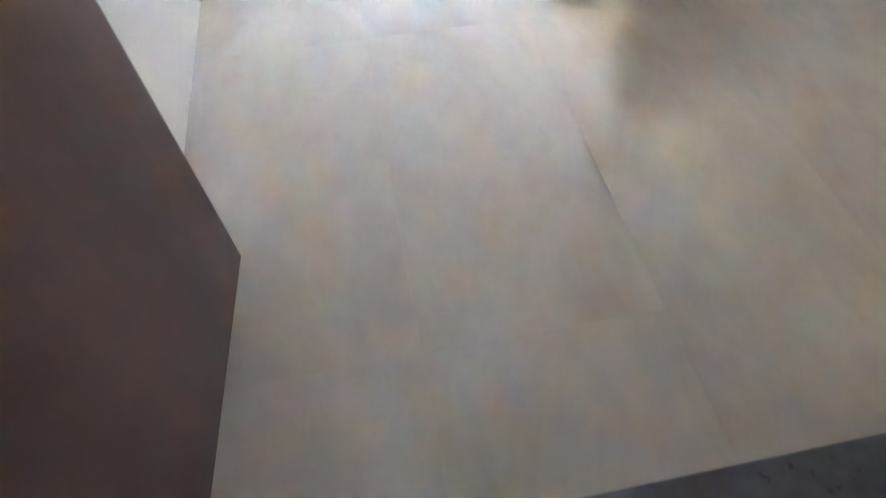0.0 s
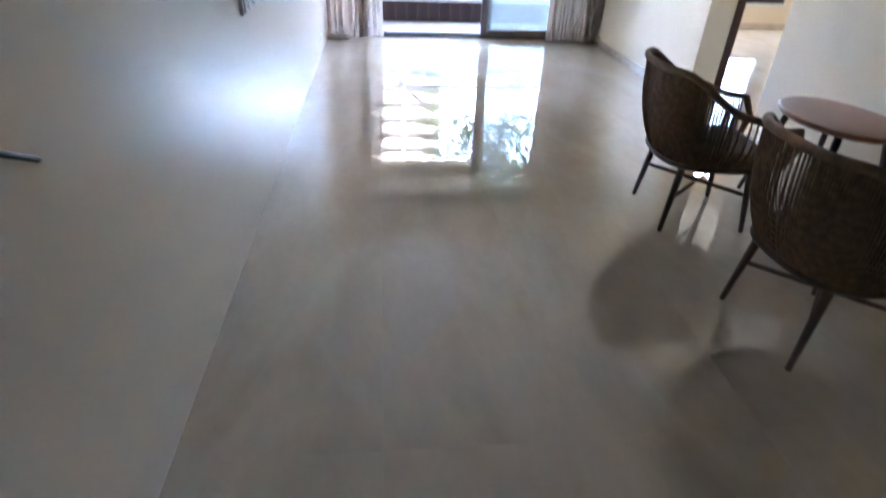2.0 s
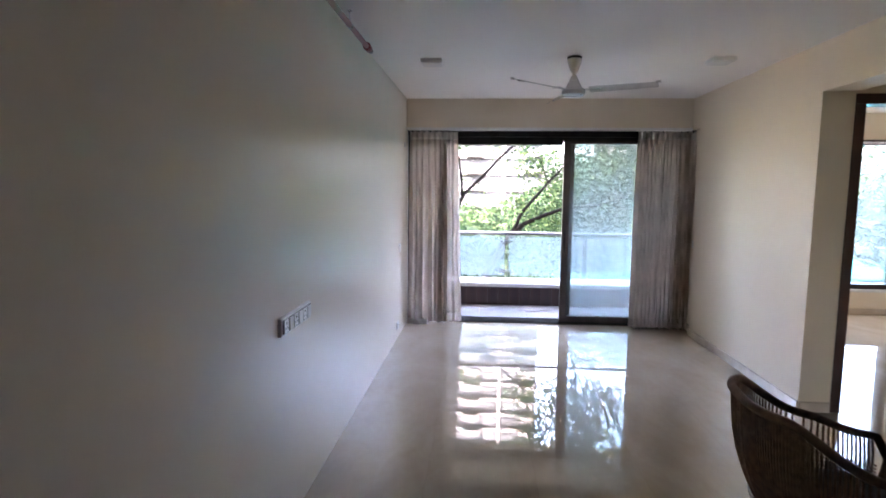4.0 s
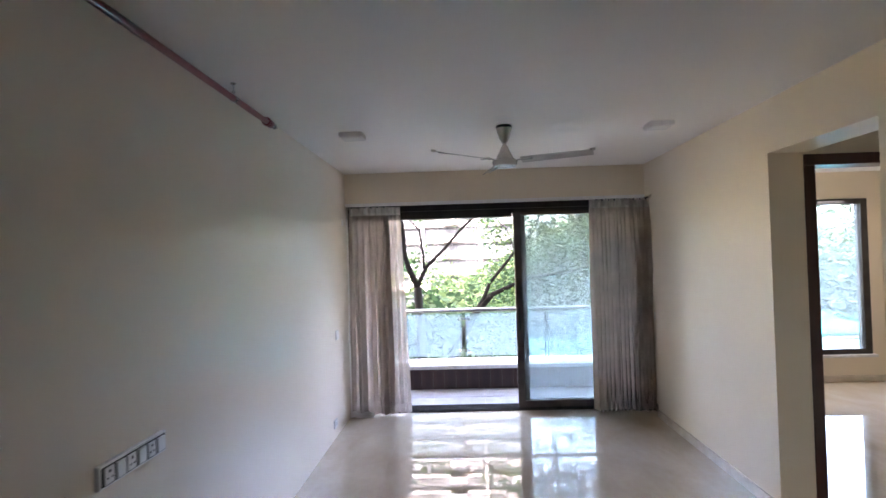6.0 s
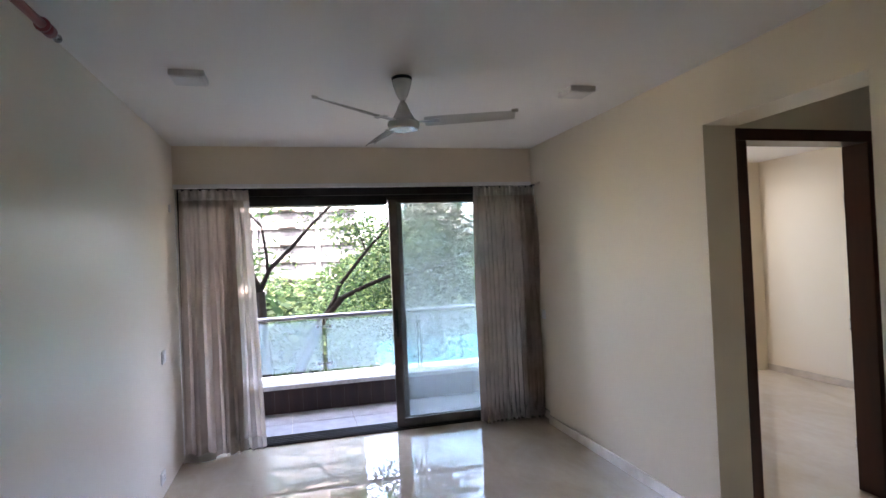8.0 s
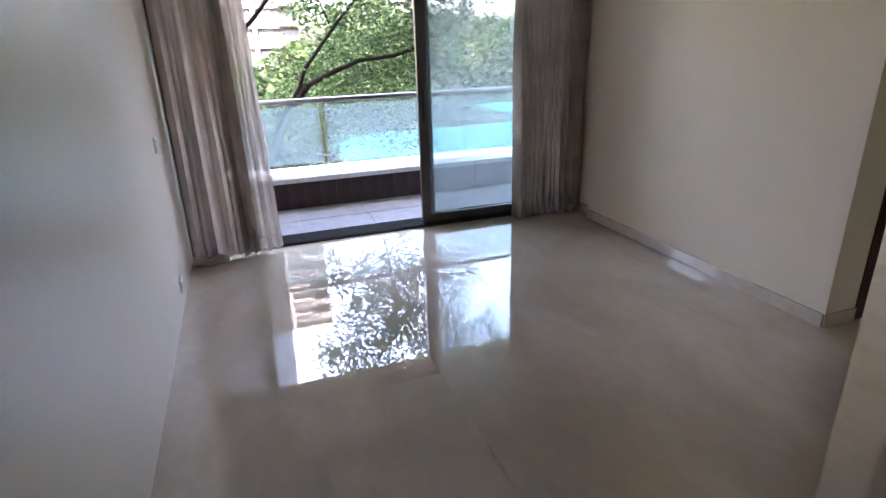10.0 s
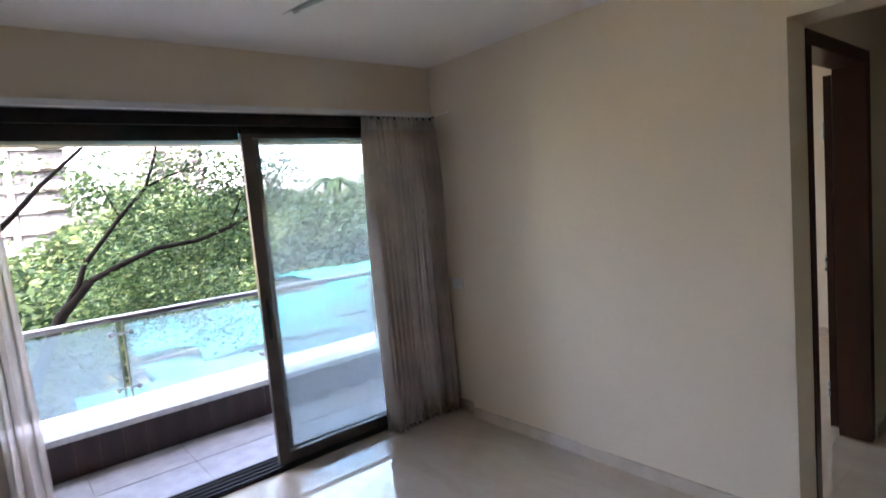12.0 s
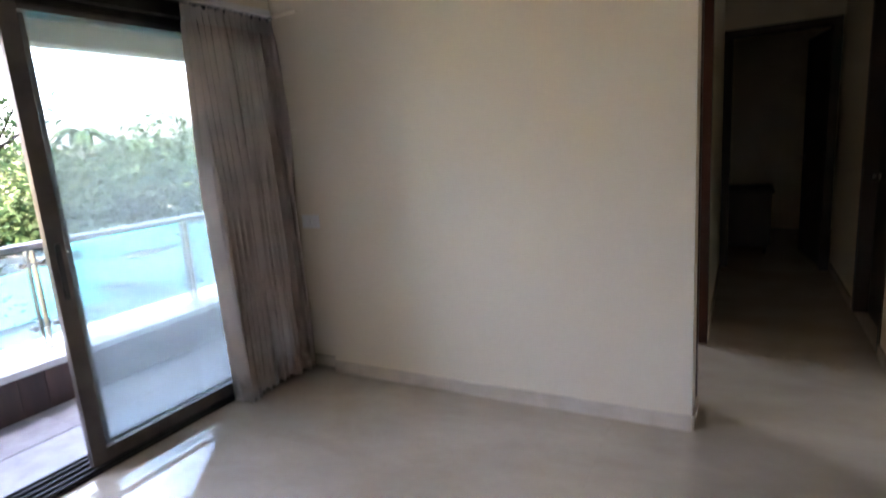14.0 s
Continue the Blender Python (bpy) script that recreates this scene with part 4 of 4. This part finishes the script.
def tarp(x0, x1, y0, y1, z, rise, m, seed, label):
    """A slack sheet over a low ridge, with creases and a ragged edge."""
    bm = bmesh.new()
    nx, ny = 46, 34
    g = []
    for j in range(ny + 1):
        row = []
        for i in range(nx + 1):
            u, v = i / nx, j / ny
            x, y = x0 + (x1 - x0) * u, y0 + (y1 - y0) * v
            edge = 0.35 * noise.noise((x * 0.6, y * 0.6, seed))
            x += edge * (1 if i in (0, nx) else 0.3)
            y += edge * (1 if j in (0, ny) else 0.3)
            h = rise * (1 - abs(2 * v - 1)) + 0.22 * noise.noise((x * 0.35, y * 0.35, seed + 3)) + 0.09 * abs(noise.noise((x * 1.3, y * 0.5, seed + 7)))
            row.append(bm.verts.new((x, y, z + 0.16 + h)))
        g.append(row)
    for a, c in zip(g, g[1:]):
        for i in range(nx):
            bm.faces.new((a[i], a[i + 1], c[i + 1], c[i]))
    bmesh.ops.solidify(bm, geom=bm.faces[:], thickness=0.03)
    o = part("tarpaulin", bm, m, None, "", True)
    tagged(o, label, "tarpaulin", "tarpaulins on the shed roofs")


SHEDS = ((4.5, 13, 20, 27, -3.9), (5, 16, 28, 35, -3.6), (14, 27, 22, 33, -3.8), (17, 34, 34, 44, -3.4), (28, 46, 30, 48, -3.3), (-6, 3.5, 34, 42, -4.6), (2.1, 4.1, 20.7, 23.3, -3.75))
for s in SHEDS:
    shed(*s, CONCRETE)
tarp(4.2, 13.4, 19.6, 27.4, -3.9, 0.35, TARP_PALE, 1, "faded pale blue tarpaulin spread over a shed roof")
tarp(4.6, 16.3, 27.6, 35.3, -3.6, 0.45, TARP_BLUE, 2, "turquoise tarpaulin stretched over a shed roof")
tarp(13.7, 27.4, 21.6, 33.3, -3.8, 0.5, TARP_CYAN, 3, "cyan tarpaulin lying creased over a shed roof")
tarp(16.6, 34.4, 33.6, 44.4, -3.4, 0.5, TARP_BLUE, 4, "turquoise tarpaulin stretched over a shed roof")
tarp(27.6, 46.4, 29.6, 48.4, -3.3, 0.6, TARP_PALE, 5, "faded pale blue tarpaulin spread over a shed roof")
tarp(1.9, 4.3, 20.5, 23.5, -3.75, 0.5, TARP_PALE, 12, "whitish canopy sheet pitched beside the sheds")
tarp(6.0, 12.0, 24.0, 27.0, -3.45, 0.2, TARP_BLUE, 8, "narrow turquoise tarpaulin folded over a ridge")


# ---- outside: buildings ----
def tower(name, label, x0, x1, y, depth, storeys, fh, bays, z0, m, band):
    e = thing(name, label, "apartment building", (x0, y, z0))
    w = x1 - x0
    part("wall", box(0, w, 0, depth, 0, storeys * fh), m, e)
    part("roof", box(-0.4, w + 0.4, -0.4, depth + 0.4, storeys * fh, storeys * fh + 0.5), CONCRETE, e)
    bw_ = w / bays
    pane_me = glass_me = balc_me = None
    for s in range(storeys):
        part("floor_band", box(-0.25, w + 0.25, -0.55, 0.02, s * fh - 0.2, s * fh + 0.42), band, e)
        for b_ in range(bays):
            px = (b_ + 0.5) * bw_
            wide = b_ % 3 == 1
            if pane_me is None:
                o = part("window", bx(box(-bw_ * 0.30, bw_ * 0.30, -0.08, 0.05, 1.0, fh - 0.5), -bw_ * 0.33, bw_ * 0.33, -0.3, 0.02, fh - 0.48, fh - 0.38), DARKPANE, e)
                pane_me = o.data
                c = part("balcony", bx(box(-bw_ * 0.44, bw_ * 0.44, -1.3, -0.56, -0.2, 0.0), -bw_ * 0.44, bw_ * 0.44, -1.3, -1.2, 0.0, 0.95), band, e)
                balc_me = c.data
                o.location = (px, 0, s * fh)
                c.location = (px, 0, s * fh + 0.3)
                continue
            o = new("window", pane_me)
            o.parent, o.location = e, (px, 0, s * fh)
            if wide:
                c = new("balcony", balc_me)
                c.parent, c.location = e, (px, 0, s * fh + 0.3)
    for b_ in range(0, bays, 3):
        part("pier", box(b_ * bw_ - 0.35, b_ * bw_ + 0.35, -0.75, 0.02, 0, storeys * fh), FACADE_GREY if b_ % 2 else band, e)
    return e


tower("apartment_building", "tall white apartment block, paint darkened for exposure, with balconies behind the trees", -36, 11.2, 100, 14, 19, 2.9, 14, GZ, FACADE_GREY, FACADE)
tower("apartment_building", "distant pale high-rise above the treetops", 40, 58, 190, 14, 11, 3.0, 5, GZ, FACADE, FACADE)
tower("apartment_building", "low pale house half hidden by trees, paint darkened for exposure", -14, -2, 48, 8, 2, 3.0, 5, GZ, FACADE, FACADE)


# ---- outside: trees ----
def leaf_mesh(centres, size, rng, flat=0.5):
    """Many small pointed leaves, four corners each, turned at random round the centres."""
    n = len(centres)
    d = rng.normal(size=(n, 3))
    d[:, 2] *= flat
    d /= np.linalg.norm(d, axis=1)[:, None]
    u = np.cross(d, rng.normal(size=(n, 3)))
    u /= np.linalg.norm(u, axis=1)[:, None]
    s = (size * rng.uniform(0.6, 1.35, n))[:, None]
    v = np.stack([centres - d * s, centres + u * s * 0.42, centres + d * s, centres - u * s * 0.42], 1).reshape(-1, 3)
    me = bpy.data.meshes.new("crown")
    me.from_pydata(v.tolist(), [], np.arange(4 * n).reshape(n, 4).tolist())
    return me


def crown(name, parent, centres, size, rng, m):
    me = leaf_mesh(centres, size, rng)
    me.materials.append(m)
    o = new(name, me)
    o.parent = parent
    return o


def limbs(parent, chains):
    for name, pts, r0, r1 in chains:
        n = len(pts)
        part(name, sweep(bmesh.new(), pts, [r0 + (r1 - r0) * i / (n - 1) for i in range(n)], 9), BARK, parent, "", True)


def along(chains, per, spread, rng, skip=0.0, back=0.0):
    """Leaf centres in tufts scattered about the limbs."""
    out = []
    for name, pts, r0, r1 in chains:
        pts = np.array(pts)
        for _ in range(per):
            k = rng.uniform(skip, len(pts) - 1.001)
            i = int(k)
            c = pts[i] * (1 - (k - i)) + pts[i + 1] * (k - i)
            tuft = c + rng.normal(size=3) * spread * np.array([1, 1, 0.75])
            tuft[1] += back
            out.append(tuft + rng.normal(size=(26, 3)) * 0.16)
    return np.concatenate(out)


def bend(eye, pts, k):
    """Moves points out along the lines from eye, so that a limb keeps its direction."""
    eye = Vector(eye)
    return [tuple(eye + (Vector(p) - eye) * k) for p in pts]


EY = (0.52, 3.79, 1.66)
K = 1.2
rng = np.random.default_rng(5)
fig = thing("fig_tree", "leaning fig tree with dark crooked limbs outside the balcony", "tree", (0, 0, 0))
F = [
    ("trunk", [(-0.6, 14, -7.6), (-0.4, 14, -4.5), (0.1, 14, -2.2), (0.86, 14, -0.58), (1.32, 14, 0.36), (1.76, 14, 0.83)], 0.36, 0.15),
    ("limb", [(1.76, 14, 0.83), (2.25, 13.9, 1.05), (2.71, 13.8, 1.23), (3.35, 13.7, 1.29), (3.9, 13.7, 1.45), (4.39, 13.8, 1.64), (5.1, 14, 2.05)], 0.115, 0.045),
    ("limb", [(1.45, 14, 0.55), (1.60, 14, 0.80), (1.72, 14.1, 1.08), (2.0, 14.2, 1.40), (2.32, 14.2, 1.78), (2.79, 14.3, 2.26), (3.04, 14.4, 2.86), (3.15, 14.4, 3.5)], 0.11, 0.04),
    ("branch", [(2.79, 14.3, 2.26), (3.1, 14.3, 2.42), (3.4, 14.3, 2.52), (3.7, 14.4, 2.62), (3.85, 14.4, 2.95)], 0.045, 0.02),
    ("branch", [(3.9, 13.7, 1.45), (4.2, 13.8, 1.95), (4.6, 13.9, 2.2), (5.2, 13.9, 2.6)], 0.035, 0.014),
    ("branch", [(4.39, 13.8, 1.64), (4.75, 13.9, 1.95), (5.17, 14, 2.56), (5.44, 14, 2.9)], 0.035, 0.014),
    ("branch", [(2.32, 14.2, 1.78), (2.2, 14.6, 2.3), (1.9, 14.9, 2.7)], 0.035, 0.014),
]
F = [(n, bend(EY, p, K), a * 0.54, c * 0.54) for n, p, a, c in F]
UP = [
    ("limb", [F[2][1][-1], (3.7, 16.2, 5.0), (3.3, 15.6, 6.4), (3.0, 15.0, 7.6)], 0.05, 0.02),
    ("branch", [F[2][1][-1], (3.0, 15.9, 4.9), (2.3, 15.4, 5.8), (1.9, 14.8, 6.4)], 0.035, 0.012),
    ("branch", [(3.7, 16.2, 5.0), (4.3, 15.6, 5.8), (4.6, 15.0, 6.9)], 0.03, 0.012),
    ("branch", [(4.3, 15.6, 5.8), (5.2, 15.2, 6.6), (5.9, 14.8, 7.6)], 0.025, 0.01),
    ("branch", [(3.7, 16.2, 5.0), (4.8, 15.9, 5.6), (5.8, 15.5, 6.0), (6.8, 15.2, 6.8)], 0.03, 0.01),
    ("branch", [(3.3, 15.6, 6.4), (2.5, 14.9, 7.2), (1.7, 14.4, 7.6)], 0.025, 0.01),
]
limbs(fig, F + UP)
L1 = np.concatenate([along(F[1:], 26, 0.5, rng, 0.0, 0.75), along(UP, 64, 0.6, rng, 0.4)])
low = np.array([[rng.uniform(2.0, 5.7), rng.uniform(16.7, 19.5), rng.uniform(-1.2, 2.2)] for _ in range(210)])
low = low[(low[:, 2] < 0.4 + 0.42 * (low[:, 0] - 0.6))]
L2 = np.concatenate([c + rng.normal(size=(52, 3)) * 0.24 for c in low])
high = []
while len(high) < 95:
    c = np.array([rng.uniform(1.9, 6.0), rng.uniform(14.6, 17.6), rng.uniform(4.0, 7.0)])
    if rng.uniform() < 0.25 + 0.75 * min(max((c[0] - 1.9) / 1.6, 0), 1) and rng.uniform() < 1.15 - 0.22 * (c[2] - 4.0) and c[0] < 6.0 - 1.1 * (c[2] - 4.0):
        high.append(c)
side = [np.array([rng.uniform(3.7, 5.3), rng.uniform(15.2, 17.5), rng.uniform(1.4, 3.1)]) for _ in range(20)]
L3 = np.concatenate([c + rng.normal(size=(64, 3)) * 0.26 for c in high + side])
crown("crown", fig, np.concatenate([L1, L2, L3]), 0.066, rng, LEAF_NEAR)
slim = thing("young_tree", "slender bare-stemmed tree forking above the handrail", "tree", (0, 0, 0))
G = [
    ("trunk", [(0.5, 12.8, -7.5), (0.42, 12.8, -3.5), (0.34, 12.8, -0.34), (0.28, 12.8, 1.08)], 0.15, 0.085),
    ("limb", [(0.28, 12.8, 1.08), (0.13, 12.8, 1.42), (0.02, 12.8, 1.75), (0.01, 12.8, 2.1), (-0.02, 12.8, 2.45), (-0.2, 12.8, 3.2)], 0.07, 0.03),
    ("limb", [(0.28, 12.8, 1.08), (0.37, 12.8, 1.3), (0.48, 12.8, 1.51), (0.87, 12.8, 1.88), (1.2, 12.8, 2.25), (1.55, 12.8, 2.58), (1.9, 12.8, 2.9)], 0.05, 0.018),
    ("branch", [(0.43, 12.8, 1.42), (0.42, 12.8, 1.73), (0.35, 12.8, 2.29), (0.1, 12.8, 2.57), (0.0, 12.8, 2.9)], 0.03, 0.012),
]
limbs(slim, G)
crown("crown", slim, along(G[1:], 4, 0.4, rng, 0.0, 0.5), 0.075, rng, LEAF_NEAR)


def bush(x, y, r, h, z0, count, rng):
    """Leaf centres of a rounded, lumpy crown: tufts on the skin of several lobes."""
    lobes = [(np.array([x + rng.normal() * r * 0.45, y + rng.normal() * r * 0.35, z0 + h * rng.uniform(0.25, 0.88)]), rng.uniform(0.35, 0.62) * r) for _ in range(9)]
    out = []
    for _ in range(count):
        c, q = lobes[rng.integers(len(lobes))]
        d = rng.normal(size=3)
        d /= np.linalg.norm(d)
        out.append(c + d * q * rng.uniform(0.75, 1.1) * np.array([1, 1, 0.8]))
    return np.array(out)


WOODS = []
for i in range(46):
    ang = radians(-16 + 66 * (i + rng.uniform(-0.3, 0.3)) / 46)
    dist = rng.uniform(44, 70)
    top = rng.uniform(-4.5, -1.5) if ang < radians(6.5) else rng.uniform(0.4, 4.8)
    WOODS.append((0.5 + dist * math.sin(ang), 3.8 + dist * math.cos(ang), rng.uniform(3.5, 5.5), 1.66 + dist * math.tan(radians(top)) - GZ))
for i in range(20):
    ang = radians(-14 + 30 * (i + rng.uniform(-0.3, 0.3)) / 20)
    dist = rng.uniform(21, 34)
    if ang > radians(2.5):
        dist = rng.uniform(37, 42)
    WOODS.append((0.5 + dist * math.sin(ang), 3.8 + dist * math.cos(ang), rng.uniform(2.6, 3.8), 1.66 + dist * math.tan(radians(rng.uniform(-7.5, -4.0) if ang < radians(6.5) else rng.uniform(-4.0, 0.4))) - GZ))
stems = bmesh.new()
cs = []
for x, y, r, h in WOODS:
    cs.append(bush(x, y, r, h, GZ, 2500, rng))
    sweep(stems, [(x, y, GZ), (x + 0.2, y, GZ + h * 0.3), (x, y, GZ + h * 0.6)], [0.25, 0.2, 0.1], 6)
far = tagged(crown("woodland", None, np.concatenate(cs), 0.31, rng, LEAF_FAR), "dense green treetops behind the sheds", "trees", kind="stuff")
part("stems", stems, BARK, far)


def palm(x, y, h):
    e = thing("palm_tree", "tall coconut palm rising over the treetops", "tree", (x, y, GZ))
    part("trunk", sweep(bmesh.new(), [(0, 0, 0), (0.25, 0, h * 0.5), (0.1, 0, h)], [0.22, 0.17, 0.13], 8), BARK, e, "", True)
    for k in range(13):
        a = k * math.tau / 13 + rng.uniform(-0.2, 0.2)
        up = rng.uniform(0.2, 1.1)
        bm = bmesh.new()
        prev = None
        for i in range(9):
            f = i / 8
            c = Vector((0.1 + math.cos(a) * 2.7 * f, math.sin(a) * 2.7 * f, h + up * 1.6 * f - 2.4 * f * f))
            side = Vector((-math.sin(a), math.cos(a), 0)) * (0.32 * math.sin(math.pi * min(f + 0.12, 1)) + 0.02)
            row = [bm.verts.new(c - side - Vector((0, 0, 0.14))), bm.verts.new(c), bm.verts.new(c + side - Vector((0, 0, 0.14)))]
            if prev:
                bm.faces.new((prev[0], prev[1], row[1], row[0])), bm.faces.new((prev[1], prev[2], row[2], row[1]))
            prev = row
        part("frond", bm, LEAF_FAR, e)


palm(24.0, 46.0, 10.9)
palm(29.5, 50.0, 10.2)

# ---- floor slabs, last ----
slab_mesh = {}


def slabs(parent, rx0, rx1, ry0, ry1):
    w, h = 0.6, 1.245
    i0, i1 = math.floor(rx0 / w), math.ceil(rx1 / w)
    j0, j1 = math.floor((ry0 - 0.03) / h), math.ceil((ry1 - 0.03) / h)
    for i in range(i0, i1):
        for j in range(j0, j1):
            x0, x1 = max(i * w, rx0), min(i * w + w, rx1)
            y0, y1 = max(0.03 + j * h, ry0), min(0.03 + j * h + h, ry1)
            if x1 - x0 < 0.01 or y1 - y0 < 0.01:
                continue
            key = (round(x1 - x0, 3), round(y1 - y0, 3))
            if key not in slab_mesh:
                o = part("slab", box(0.0002, key[0] - 0.0002, 0.0002, key[1] - 0.0002, -0.0105, 0.0), MARBLE, parent)
                slab_mesh[key] = o.data
            else:
                o = new("slab", slab_mesh[key])
                o.parent = parent
            o.location = (x0, y0, 0)


slabs(FLOOR, 0.0, XE, YD, YW - 0.06)
slabs(FLOOR, XE, XD, YS, YN)
slabs(FLOOR, XE, XR, YB - 0.2, YW - 0.06)
slabs(FLOOR, 3.41, 4.44, YN, YN + T)
slabs(FLOOR, XE + T, 4.65, YN + T, YW)
slabs(FLOOR, 4.65, 6.64, YN + T, YW + 0.17)
slabs(FLOOR, XD, 8.9, 1.8, YN)
slabs(FLOOR, 4.65, 6.64, YW + 0.17, 8.15)
